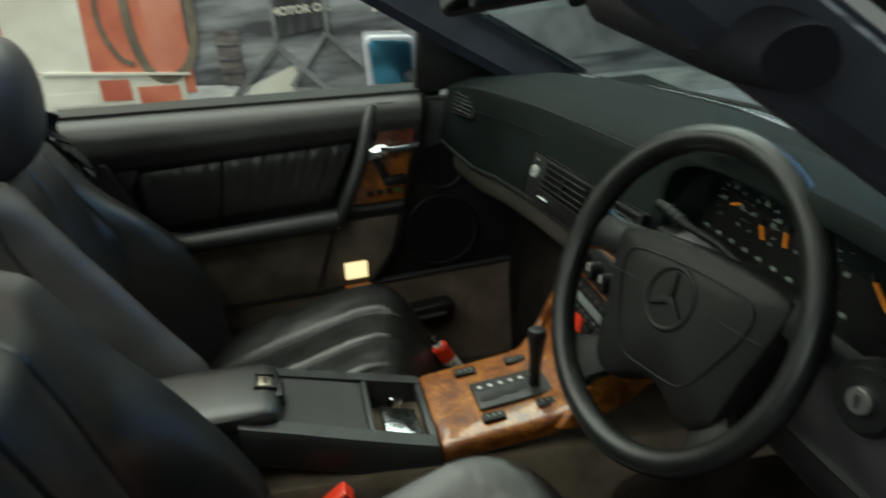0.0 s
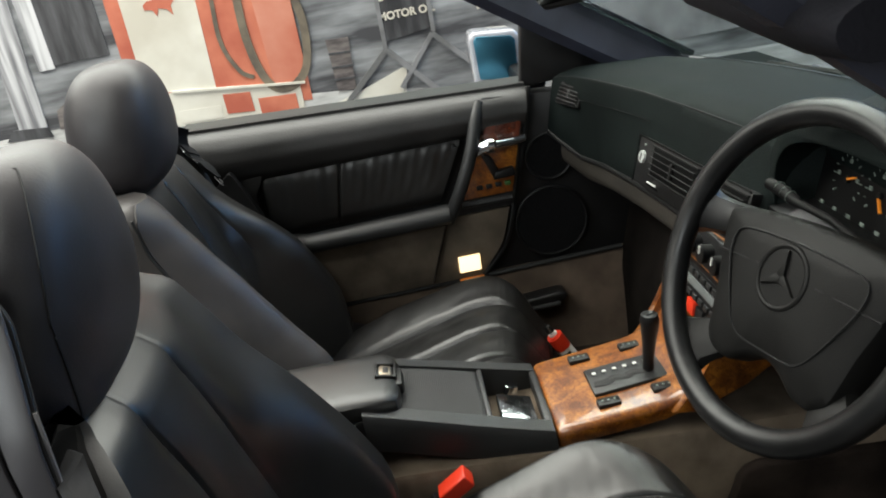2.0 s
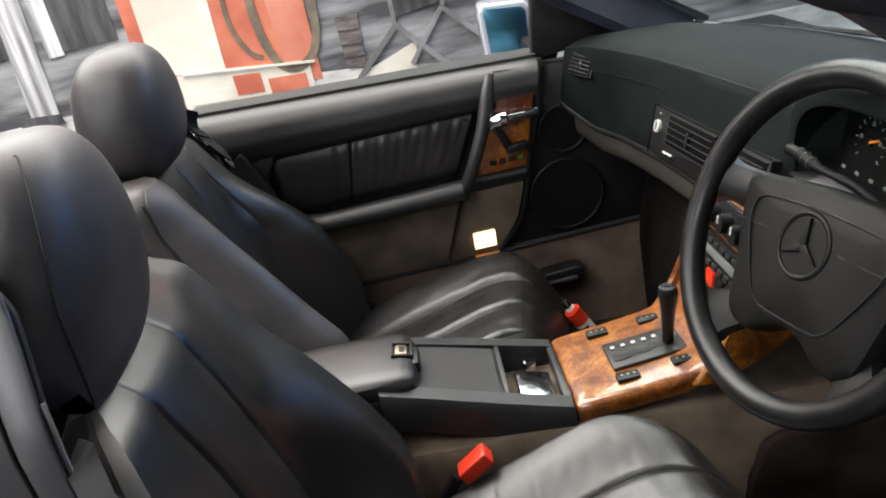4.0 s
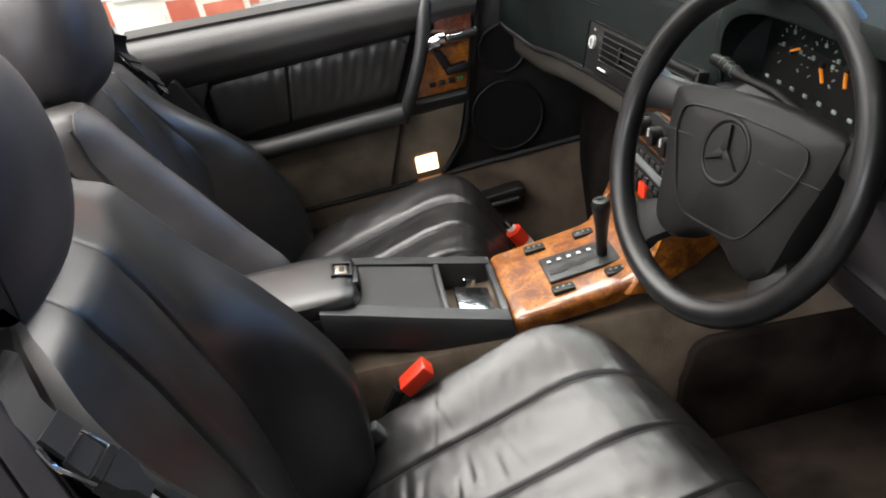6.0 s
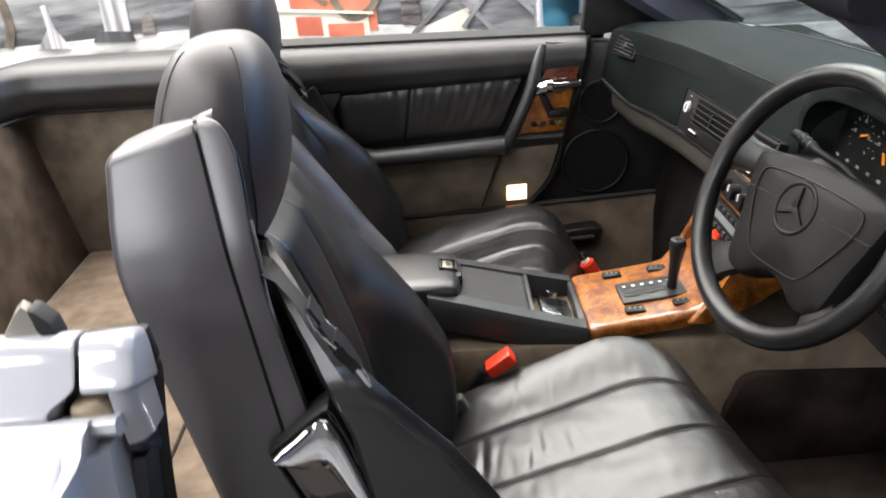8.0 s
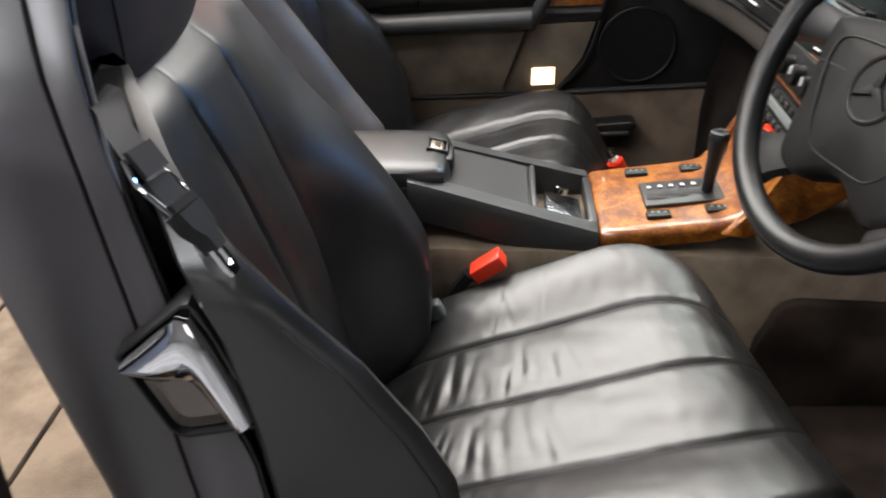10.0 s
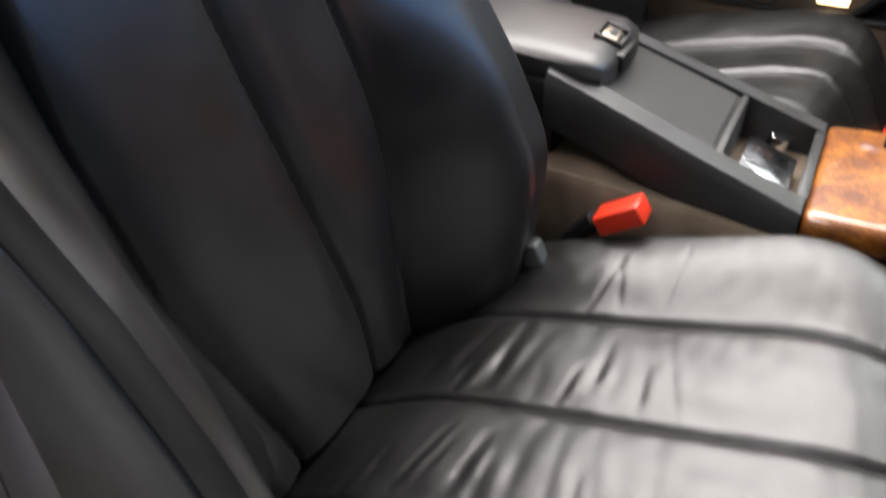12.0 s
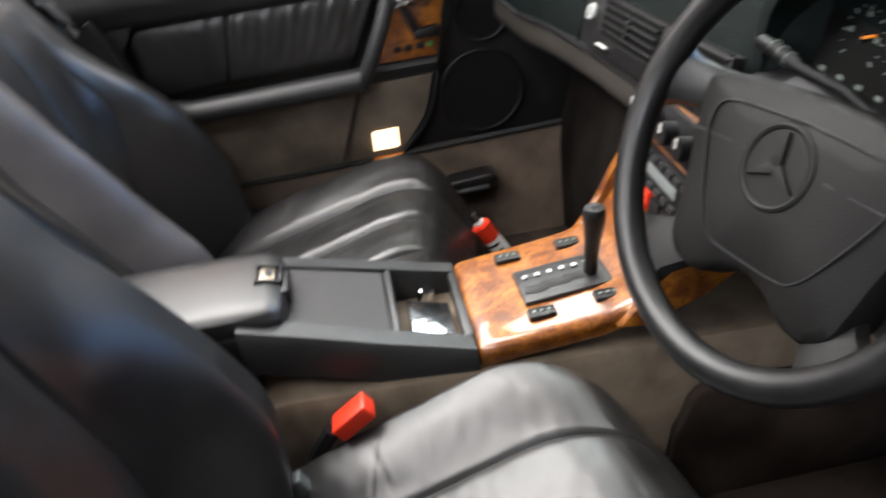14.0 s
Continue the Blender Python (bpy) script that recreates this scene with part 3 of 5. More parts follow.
for s in (1, -1):
    u0 = 0.5 + 0.5 * s
    pts = [screen(u0, v) for v in (-0.12, 0.2, 0.5, 0.8, 1.0)]
    lo, hi = (-0.066, 0.026) if s > 0 else (-0.020, 0.036)
    n = Vector((0.55, 0, 0.83))
    rings = [[p + n * a + Vector((0, s * b, 0)) for a, b in ((hi, -0.004), (hi - 0.006, 0.026), (lo + 0.012, 0.030), (lo, 0.016), (lo, -0.012), (lo + 0.02, -0.022))] for p in pts]
    part("pillar", loft(rings), NAVY, ws, "dark navy windscreen pillar")
    part("chrome_trim", tube([p + n * (hi + 0.006) + Vector((0, s * (0.026 if s < 0 else -0.010), 0)) for p in pts], 0.009, 8), CHROME, ws)
part("header", loft([[screen(u, 1.0) + Vector(q) for q in ((0.02, 0, -0.01), (-0.01, 0, 0.03), (-0.09, 0, 0.035), (-0.10, 0, 0.0), (-0.05, 0, -0.02))] for u in (i / 16 for i in range(17))]), SCR, ws, "dark windscreen header rail")
part("mirror_sail", slab([(0.062, 0.893), (0.30, 0.90), (0.10, 1.045), (0.082, 1.03)], "y", 0.715, 0.745, 0.006), BLACK, door, "black triangle at the mirror foot")
visor = thing("sun_visor", "dark folded sun visor under the header rail", "sun visor")
def visor_ring(x, y, z, w, h):
    """A soft folded pad: flat above, fuller towards the driver, lightly wrinkled."""
    out = []
    for k in range(20):
        q = 2 * math.pi * k / 20
        r = 1 + 0.10 * noise.noise(Vector((y * 14, math.cos(q) * 1.2, math.sin(q) * 1.2)))
        out.append(Vector((x + w * r * math.cos(q) + 0.4 * h * math.sin(q), y, z + h * r * math.sin(q) - 0.25 * w * math.cos(q))))
    return out


part("pad", loft([visor_ring(*q) for q in ((0.086, -0.340, 1.178, 0.008, 0.008), (0.083, -0.350, 1.177, 0.024, 0.017), (0.074, -0.40, 1.180, 0.035, 0.021), (0.064, -0.46, 1.183, 0.037, 0.022), (0.054, -0.52, 1.185, 0.036, 0.022), (0.045, -0.58, 1.186, 0.034, 0.022), (0.036, -0.65, 1.185, 0.030, 0.021), (0.030, -0.70, 1.184, 0.020, 0.015))]), VISOR, visor)
part("tab", loft([visor_ring(*q) for q in ((0.088, -0.302, 1.200, 0.012, 0.008), (0.080, -0.300, 1.188, 0.014, 0.008), (0.072, -0.297, 1.176, 0.012, 0.007), (0.068, -0.294, 1.171, 0.006, 0.004))]), BLACK, visor)
part("clip", box(0.090, 0.104, -0.300, -0.285, 1.205, 1.215, 0.003), CHROME, visor)
mir = thing("rear_view_mirror", "black framed rear-view mirror hanging from the header", "mirror")
mm = Matrix.Translation((0.058, -0.055, 1.178)) @ Euler((radians(6), radians(-8), radians(-68))).to_matrix().to_4x4()
part("frame", turned(slab([(-0.11, -0.033), (0.11, -0.033), (0.125, -0.018), (0.125, 0.02), (0.11, 0.033), (-0.11, 0.033), (-0.125, 0.02), (-0.125, -0.018)], "y", -0.012, 0.025, 0.006, 3), mm), BLACK, mir)
part("mirror_glass", turned(box(-0.112, 0.112, -0.0145, -0.011, -0.025, 0.025, 0.002), mm), MIRROR_DARK, mir)
part("arm", tube([(0.075, -0.05, 1.19), (0.06, -0.02, 1.255)], 0.01), BLACK, mir)

# ---- dashboard ----
dash = thing("dashboard", "dark grey-green padded dashboard", "dashboard")
RY = (-0.70, -0.60, -0.115, -0.085, 0.0, 0.153, 0.32, 0.494, 0.60, 0.67, 0.70)
RIDGE = lambda y: line(RY, (0.30, 0.31, 0.315, 0.272, 0.252, 0.234, 0.21, 0.172, 0.152, 0.135, 0.125), y)
LIPX = lambda y: line(RY, (0.29, 0.30, 0.30, 0.215, 0.195, 0.19, 0.182, 0.172, 0.148, 0.112, 0.10), y)
LIPZ = lambda y: line(RY, (0.85, 0.85, 0.85, 0.790, 0.782, 0.779, 0.771, 0.756, 0.752, 0.785, 0.80), y)


def dash_profile(y):
    r, lx, lz = RIDGE(y), LIPX(y), LIPZ(y)
    e = 0.022 * (abs(y) / 0.70) ** 6
    b = 0.040 * ease(-0.07, -0.14, y) * (1 - ease(-0.60, -0.70, y)) if y < 0 else 0.0
    q = lambda t: (r + (lx - r) * t, y, 0.918 - e + b + (lz - 0.918 + e - b) * t)
    return [(0.40 + 0.13 * SX(y), y, 0.905 - e), (0.33 + 0.10 * SX(y), y, 0.930 - e + b * 0.6), (r + 0.06, y, 0.940 - e + b), (r + 0.018, y, 0.933 - e + b), (r + 0.004, y, 0.926 - e + b), q(0.03), q(0.25), q(0.5), q(0.75), q(0.93), (lx + 0.003, y, lz - 0.003), (lx + 0.02, y, lz - 0.012), (0.55, y, 0.80), (0.58, y, 0.88)]


ys = [-0.69 + 1.38 * i / 92 for i in range(93)]
part("upper_pad", loft([dash_profile(y) for y in ys]), VINYL, dash, "padded grey-green dash top")
part("crease", tube([(RIDGE(y) + 0.006, y, 0.9275 - 0.022 * (abs(y) / 0.70) ** 6) for y in ys if y > -0.02], 0.0015, 6), SLAT, dash)
part("glovebox_gap", tube([(RIDGE(y) + (LIPX(y) - RIDGE(y)) * 0.22 - 0.001, y, 0.918 - 0.022 * (abs(y) / 0.70) ** 6 + (LIPZ(y) - 0.918) * 0.22) for y in ys if 0.26 < y < 0.60], 0.0008, 5), SLAT, dash)
part("lip_trim", tube([(LIPX(y) + 0.004, y, LIPZ(y) - 0.004) for y in ys if y > 0.0], 0.006, 8), BLACK, dash)
part("knee_panel", strip(lambda u, v: (LIPX(0.66 - 0.62 * u) + 0.008 - 0.006 * v + 0.02 * v ** 5, 0.66 - 0.62 * u, LIPZ(0.66 - 0.62 * u) - 0.009 - 0.055 * v), 20, 8, (0.03, 0, 0.01)), KNEE, dash, "grey-brown lower glovebox panel")
part("driver_knee_panel", strip(lambda u, v: (0.235 + 0.10 * v * v, -0.14 - 0.54 * u, 0.845 - 0.27 * v), 12, 10, (0.03, 0, 0.01)), SHELL, dash, "dark lower panel under the steering column")
part("shell", slab([(0.24, 0.735), (0.55, 0.79), (0.55, 0.68), (0.30, 0.67)], "y", -0.69, 0.65, 0.01), RUBBER, dash)
# end vent beside the passenger door
vm = Matrix.Translation((0.1500, 0.607, 0.880)) @ Euler((radians(4), radians(30), radians(25))).to_matrix().to_4x4()
vent = part("end_vent", turned(box(-0.008, 0.016, -0.040, 0.040, -0.024, 0.024, 0.005), vm), BLACK, dash, "black slatted air vent")
part("vent_well", turned(box(-0.0092, -0.004, -0.036, 0.036, -0.020, 0.020, 0.002), vm), WELL, vent)
for k in range(5):
    part("vent_slat", turned(box(-0.003, 0.003, -0.034, 0.034, -0.0010, 0.0010, 0.0004), vm @ Matrix.Translation((-0.0090, 0, -0.0155 + 0.0078 * k)) @ Euler((radians(3), radians(20), 0)).to_matrix().to_4x4()), BLACK, vent)
part("vent_fin", turned(box(-0.0120, -0.009, -0.003, 0.003, -0.008, 0.008, 0.001), vm), BLACK, vent)
# centre vents: a shallow panel with a dial, two slatted openings and a strip of sliders
vm = Matrix.Translation((0.2065, 0.10, 0.822)) @ Euler((0, radians(17), radians(5.4))).to_matrix().to_4x4()
vent = part("centre_vent", turned(box(-0.006, 0.03, -0.182, 0.185, -0.040, 0.040, 0.003), vm), BLACK, dash, "dark centre air vents")
part("vent_gap", turned(tube([(-0.0065, 0.186, -0.041), (-0.0065, 0.186, 0.041), (-0.0065, -0.18, 0.041)], 0.0016, 6), vm), WELL, vent)
for y0, y1 in ((-0.035, 0.125), (-0.176, -0.085)):
    part("vent_well", turned(box(-0.0072, 0.0, y0, y1, -0.014, 0.034, 0.002), vm), WELL, vent)
    for z0, z1 in ((-0.0165, -0.0135), (0.0335, 0.0365)):
        part("vent_rim", turned(box(-0.0095, -0.004, y0 - 0.002, y1 + 0.002, z0, z1, 0.0012), vm), SLAT, vent)
    for k in range(4):
        part("vent_slat", turned(box(-0.005, 0.005, y0 + 0.003, y1 - 0.003, -0.0010, 0.0010, 0.0004), vm @ Matrix.Translation((-0.0075, 0, -0.006 + 0.0105 * k)) @ Euler((0, radians(24), 0)).to_matrix().to_4x4()), SLAT, vent)
    part("vent_fin", turned(box(-0.0125, -0.008, (y0 + y1) / 2 - 0.004, (y0 + y1) / 2 + 0.004, -0.002, 0.022, 0.001), vm), SLAT, vent)
part("vent_dial", turned(disc((-0.007, 0.160, 0.008), (-1, 0, 0), 0.0110, 0.008, 24), vm), material("pale_grey_dial", (0.30, 0.31, 0.30), 0.5), vent, "pale grey round vent dial")
part("dial_slot", turned(box(-0.0118, -0.0105, 0.1585, 0.1615, 0.002, 0.014, 0.0003), vm), BLACK, vent)
part("vent_mark", turned(box(-0.0070, -0.0055, 0.156, 0.163, 0.028, 0.031, 0.0003), vm), DIM, vent)
for y in (0.120, 0.105, -0.12):
    part("vent_slider", turned(box(-0.0085, -0.005, y - 0.010, y + 0.006, -0.0285, -0.0262, 0.0005), vm), MARK, vent)
    part("slider_slot", turned(box(-0.0066, -0.005, y - 0.020, y + 0.012, -0.0330, -0.0300, 0.0005), vm), WELL, vent)
# binnacle: hood band round the cluster, and the cluster face inside
BC, BW = -0.375, 0.295


def arch(w, h, z0, x):
    out = []
    for i in range(29):
        a = math.pi * i / 28
        c, q = math.cos(a), math.sin(a)
        out.append((x, BC + w * math.copysign(abs(c) ** 0.55, c), z0 + h * q ** 0.6))
    return out


def hood_ring(x, grow):
    return arch(BW + grow, 0.142 + grow, 0.84, x) + list(reversed(arch(BW - 0.014, 0.124, 0.84, x)))


part("instrument_hood", loft([hood_ring(0.252, 0.0), hood_ring(0.257, 0.006), hood_ring(0.30, 0.006), hood_ring(0.34, 0.0)]), VINYL, dash, "hood over the instruments")
face_m = Matrix.Translation((0.292, 0, 0.845)) @ Euler((0, radians(14), 0)).to_matrix().to_4x4()
cl = part("instrument_panel", turned(slab([(y, z) for _, y, z in arch(BW - 0.012, 0.135, 0.0, 0)], "x", 0.0, 0.012, 0.0), face_m), DIAL, dash, "black instrument panel with white marks and orange needles", smooth=False)
part("panel_sill", slab([(0.245, 0.845), (0.30, 0.855), (0.30, 0.83), (0.25, 0.825)], "y", BC - BW, BC + BW, 0.004), BLACK, dash)
for cy, cz, r, a0, n in ((-0.178, 0.052, 0.030, 1.2, 7), (-0.245, 0.052, 0.030, 2.6, 7), (-0.292, 0.060, 0.030, 2.9, 7), (-0.262, 0.098, 0.022, 0.8, 5), (-0.43, 0.062, 0.058, 2.2, 15), (-0.565, 0.060, 0.052, 0.4, 13)):
    g = face_m @ Matrix.Translation((-0.001, cy, cz))
    for k in range(n):
        a = radians(-130 + 260 * k / (n - 1))
        part("dial_mark", turned(box(-0.0012, 0.0005, -0.0006, 0.0006, r * 0.84, r, 0), g @ Euler((a, 0, 0)).to_matrix().to_4x4()), DIM, cl)
    for k in range(0, n - 1):
        a = radians(-130 + 260 * (k + 0.5) / (n - 1))
        part("dial_mark", turned(box(-0.0012, 0.0005, -0.0004, 0.0004, r * 0.92, r, 0), g @ Euler((a, 0, 0)).to_matrix().to_4x4()), DIM, cl)
    for k in range(1, n - 1, 2):
        a = radians(-130 + 260 * k / (n - 1))
        part("dial_figure", turned(box(-0.0012, 0.0005, -0.0025, 0.0025, r * 0.62, r * 0.62 + 0.0045, 0), g @ Matrix.Translation((0, -math.sin(a) * r * 0.66, math.cos(a) * r * 0.66 - r * 0.62))), DIM, cl)
    part("needle_hub", turned(disc((-0.001, 0, 0), (-1, 0, 0), 0.0045, 0.004, 14, 0.0005), g), BLACK, cl)
    part("needle", turned(box(-0.004, -0.001, -0.0012, 0.0012, r * 0.10, r * 0.66, 0), g @ Euler((a0, 0, 0)).to_matrix().to_4x4()), ORANGE, cl)
for k in range(10):
    y = -0.135 - 0.030 * k
    part("warning_light", turned(box(-0.0016, 0.0, y - 0.004, y + 0.004, 0.009, 0.0135, 0.0005), face_m), DIM, cl)

# ---- centre stack ----
stack = thing("centre_stack", "burl wood centre stack with radio and heater knobs", "centre console")
lean = Matrix.Translation((0.199, 0.0, 0.768)) @ Euler((0, radians(11), 0)).to_matrix().to_4x4()
part("wood_surround", turned(box(-0.005, 0.03, -0.112, 0.100, -0.158, 0.022, 0.006), lean), WOOD, stack, "burl wood surround")
part("climate_panel", turned(box(-0.010, 0.0, -0.106, 0.090, -0.034, 0.020, 0.003), lean), BLACK, stack)
for y in (-0.073, -0.028, 0.017, 0.062):
    part("knob", turned(disc((-0.018, y, -0.006), (-1, 0, 0), 0.014, 0.018, 20), lean), BLACK, stack)
    part("knob_mark", turned(box(-0.029, -0.026, y - 0.0012, y + 0.0012, -0.005, 0.006, 0), lean), MARK, stack)
radio = part("radio", turned(box(-0.014, 0.0, -0.106, 0.084, -0.092, -0.040, 0.003), lean), BLACK, stack, "black radio")
part("radio_display", turned(box(-0.0155, -0.012, -0.07, 0.05, -0.072, -0.058, 0.001), lean), material("grey_display", (0.12, 0.13, 0.13), 0.3), radio)
for k in range(8):
    part("radio_button", turned(box(-0.017, -0.012, -0.097 + 0.0215 * k, -0.082 + 0.0215 * k, -0.088, -0.079, 0.001), lean), GREY, radio)
    part("radio_button", turned(box(-0.017, -0.012, -0.097 + 0.0215 * k, -0.082 + 0.0215 * k, -0.053, -0.045, 0.001), lean), GREY, radio)
for k in range(5):
    y = -0.098 + 0.034 * k
    part("switch", turned(box(-0.013, 0.0, y, y + 0.026, -0.120, -0.097, 0.002), lean), RED if k == 3 else BLACK, stack, "red hazard light switch" if k == 3 else "")

# ---- console ----
con = thing("centre_console", "dark grey console with burl wood shifter plate", "centre console")
def plate_ring(x, w, z, r=0.011):
    """Section of the shifter plate: a flat top rolled over at both sides."""
    side = [(w - r + (r + 0.002) * math.cos(q), z - r + r * math.sin(q)) for q in (radians(a) for a in (0, 18, 36, 54, 72, 90))]
    half_ring = [(w - 0.003, z - 0.030), (w, z - 0.020)] + side
    return [(x, y, h) for y, h in half_ring] + [(x, -y, h) for y, h in reversed(half_ring)]


PLATE = ((-0.0755, 0.094, 0.567), (-0.0745, 0.096, 0.571), (-0.072, 0.098, 0.5735), (-0.066, 0.099, 0.5755), (-0.05, 0.10, 0.577), (0.03, 0.102, 0.583), (0.08, 0.103, 0.588), (0.11, 0.103, 0.596), (0.132, 0.103, 0.612), (0.148, 0.102, 0.632), (0.156, 0.10, 0.645))
part("wood_plate", loft([plate_ring(*q) for q in PLATE]), WOOD, con, "glossy orange burl wood plate")
for s in (1, -1):
    part("wood_cheek", slab([(0.085, 0.572), (0.122, 0.566), (0.196, 0.594), (0.262, 0.636), (0.262, 0.665), (0.205, 0.705), (0.178, 0.705), (0.158, 0.668), (0.140, 0.626), (0.115, 0.600)], "y", min(s * 0.098, s * 0.113), max(s * 0.098, s * 0.113), 0.005, 3), WOOD, con, "glossy curved burl wood cheek")
part("gate_plate", turned(box(-0.058, 0.058, -0.036, 0.036, -0.004, 0.004, 0.003), Matrix.Translation((0.052, -0.01, 0.587)) @ Euler((0, radians(-4), 0)).to_matrix().to_4x4()), GREY, con, "grey gear gate plate")
part("gate_slot", tube(smooth_line([(0.0, -0.022, 0.5885), (0.02, -0.024, 0.59), (0.03, -0.018, 0.5905), (0.05, -0.022, 0.5915), (0.06, -0.017, 0.5925), (0.09, -0.02, 0.594)], 4), 0.0075, 6, 0.3), RUBBER, con)
for k in range(6):
    x = 0.006 + 0.016 * k
    part("gate_letter", box(x - 0.003, x + 0.003, 0.001, 0.007, 0.5885 + 0.07 * x, 0.5905 + 0.07 * x, 0.0005), MARK, con)
lever = part("gear_lever", tube([(0.084, -0.018, 0.585), (0.086, -0.02, 0.615), (0.089, -0.023, 0.645), (0.091, -0.025, 0.668), (0.0915, -0.026, 0.680), (0.092, -0.026, 0.688), (0.092, -0.026, 0.692)], [0.0085, 0.0085, 0.0105, 0.0135, 0.0145, 0.0125, 0.005], 16), BLACK, con, "black gear lever")
for x, y in ((-0.003, 0.068), (0.009, -0.068), (0.079, 0.066), (0.091, -0.066)):
    z = 0.578 + 0.07 * (x + 0.03)
    sw = part("console_switch", turned(box(-0.017, 0.017, -0.010, 0.010, -0.004, 0.007, 0.003), Matrix.Translation((x, y, z))), BLACK, con)
    for k in (-1, 0, 1):
        part("switch_mark", disc((x + 0.009 * k, y, z + 0.0075), (0, 0, 1), 0.0018, 0.001, 10, 0), DIM, sw)
# body with tray and ashtray opening: rails, sides, floor
TOPZ = lambda x: line([-0.33, -0.28, -0.08], [0.655, 0.638, 0.575], x)
for s in (1, -1):
    part("side_rail", loft([[(x, s * w, TOPZ(x) - 0.058), (x, s * (w + 0.004), TOPZ(x) - 0.012), (x, s * (w - 0.002), TOPZ(x) - 0.001), (x, s * (w - 0.028), TOPZ(x) + 0.001), (x, s * (w - 0.03), TOPZ(x) - 0.05)] for x, w in ((-0.34, 0.085), (-0.28, 0.090), (-0.18, 0.096), (-0.077, 0.10))]), GREY, con)
part("tray_lid", loft([[(x, -w, TOPZ(x) - 0.02), (x, -w, TOPZ(x) - 0.004), (x, w, TOPZ(x) - 0.004), (x, w, TOPZ(x) - 0.02)] for x, w in ((-0.335, 0.062), (-0.165, 0.067))]), BLACK, con, "ribbed sliding tray lid")
for k in range(52):
    x = -0.318 + 0.0028 * k
    part("lid_rib", box(x, x + 0.0017, -0.063, 0.063, TOPZ(x) - 0.006, TOPZ(x) - 0.0026, 0), GREY, con)
part("tray_end", box(-0.168, -0.160, -0.071, 0.071, TOPZ(-0.164) - 0.05, TOPZ(-0.164), 0.003), GREY, con)
part("tray_end", box(-0.086, -0.075, -0.072, 0.072, 0.53, 0.577, 0.003), GREY, con)
part("tray_floor", box(-0.16, -0.085, -0.072, 0.072, 0.535, 0.545, 0), RUBBER, con)
part("ashtray", turned(box(-0.028, 0.026, -0.055, 0.02, -0.005, 0.005, 0.002), Matrix.Translation((-0.12, 0, 0.568)) @ Euler((0, radians(18), 0)).to_matrix().to_4x4()), material("satin_ashtray_metal", (0.55, 0.56, 0.58), 0.16, metal=1.0, vary=0.25, scale=70, bump=0.5, bump_scale=60), con, "polished metal ashtray insert")
part("lighter", disc((-0.12, 0.05, 0.563), (0.3, 0, 1), 0.011, 0.02, 20), CHROME, con)
arm = thing("armrest", "black leather centre armrest lid with a chrome latch", "armrest")


def arm_ring(x, w, z0, z1):
    out = []
    for i in range(20):
        a = 2 * math.pi * i / 20
        c, s2 = math.cos(a), math.sin(a)
        out.append((x, w * math.copysign(abs(c) ** 0.45, c), (z0 + z1) / 2 + (z1 - z0) / 2 * math.copysign(abs(s2) ** 0.5, s2)))
    return out


part("lid", loft([arm_ring(-0.284, 0.046, 0.636, 0.654), arm_ring(-0.29, 0.066, 0.628, 0.662), arm_ring(-0.306, 0.073, 0.626, 0.668), arm_ring(-0.36, 0.075, 0.628, 0.672), arm_ring(-0.46, 0.074, 0.630, 0.674), arm_ring(-0.56, 0.072, 0.634, 0.674), arm_ring(-0.58, 0.055, 0.640, 0.665)]), LEATHER, arm)
to_latch = Matrix.Translation((-0.302, 0.006, 0.6668)) @ Euler((0, radians(14), 0)).to_matrix().to_4x4()
part("latch_frame", turned(joined(box(-0.016, -0.012, -0.020, 0.020, -0.003, 0.0035, 0.0015), box(0.012, 0.016, -0.020, 0.020, -0.003, 0.0035, 0.0015), box(-0.013, 0.013, -0.020, -0.016, -0.003, 0.0035, 0.0015), box(-0.013, 0.013, 0.016, 0.020, -0.003, 0.0035, 0.0015)), to_latch), BLACK, arm)
part("latch_plate", turned(box(-0.010, 0.008, -0.013, 0.013, -0.003, 0.0022, 0.002), to_latch), material("brass_latch", (0.30, 0.25, 0.19), 0.35, metal=0.8, vary=0.3, scale=60), arm, "worn brass latch plate")
part("latch_slot", turned(box(-0.004, 0.004, -0.008, 0.008, 0.001, 0.0032, 0.001), to_latch), RUBBER, arm)
part("latch", box(-0.292, -0.279, -0.026, 0.024, 0.640, 0.660, 0.004), BLACK, arm)
part("box", box(-0.58, -0.33, -0.078, 0.078, 0.50, 0.642, 0.008), BLACK, arm)

# ---- steering wheel ----
C = Vector((0.168, -0.2915, 0.849))
tilt = Matrix.Translation(C) @ Euler((0, radians(-62.6), radians(14))).to_matrix().to_4x4()
wheel = thing("steering_wheel", "black leather four-spoke steering wheel with airbag pad", "steering wheel")
part("rim", turned(torus((0, 0, 0), (0, 0, 1), 0.1785, 0.0155, 72, 14, 1.0), tilt), RIM, wheel, "polished black leather rim")


def pad_ring(k, z):
    out = [(0.061, 0.0), (0.058, 0.07), (0.050, 0.122), (0.037, 0.134), (-0.005, 0.126), (-0.05, 0.113), (-0.085, 0.106), (-0.110, 0.098), (-0.122, 0.078), (-0.121, 0.054), (-0.107, 0.030), (-0.100, 0.010), (-0.099, 0.0)]
    out = out + [(a, -b) for a, b in reversed(out[1:-1])]
    pts = smooth_line([(a * k, b * k, z) for a, b in out + out[:1]], 4)
    return [tuple(p) for p in pts[:-1]]


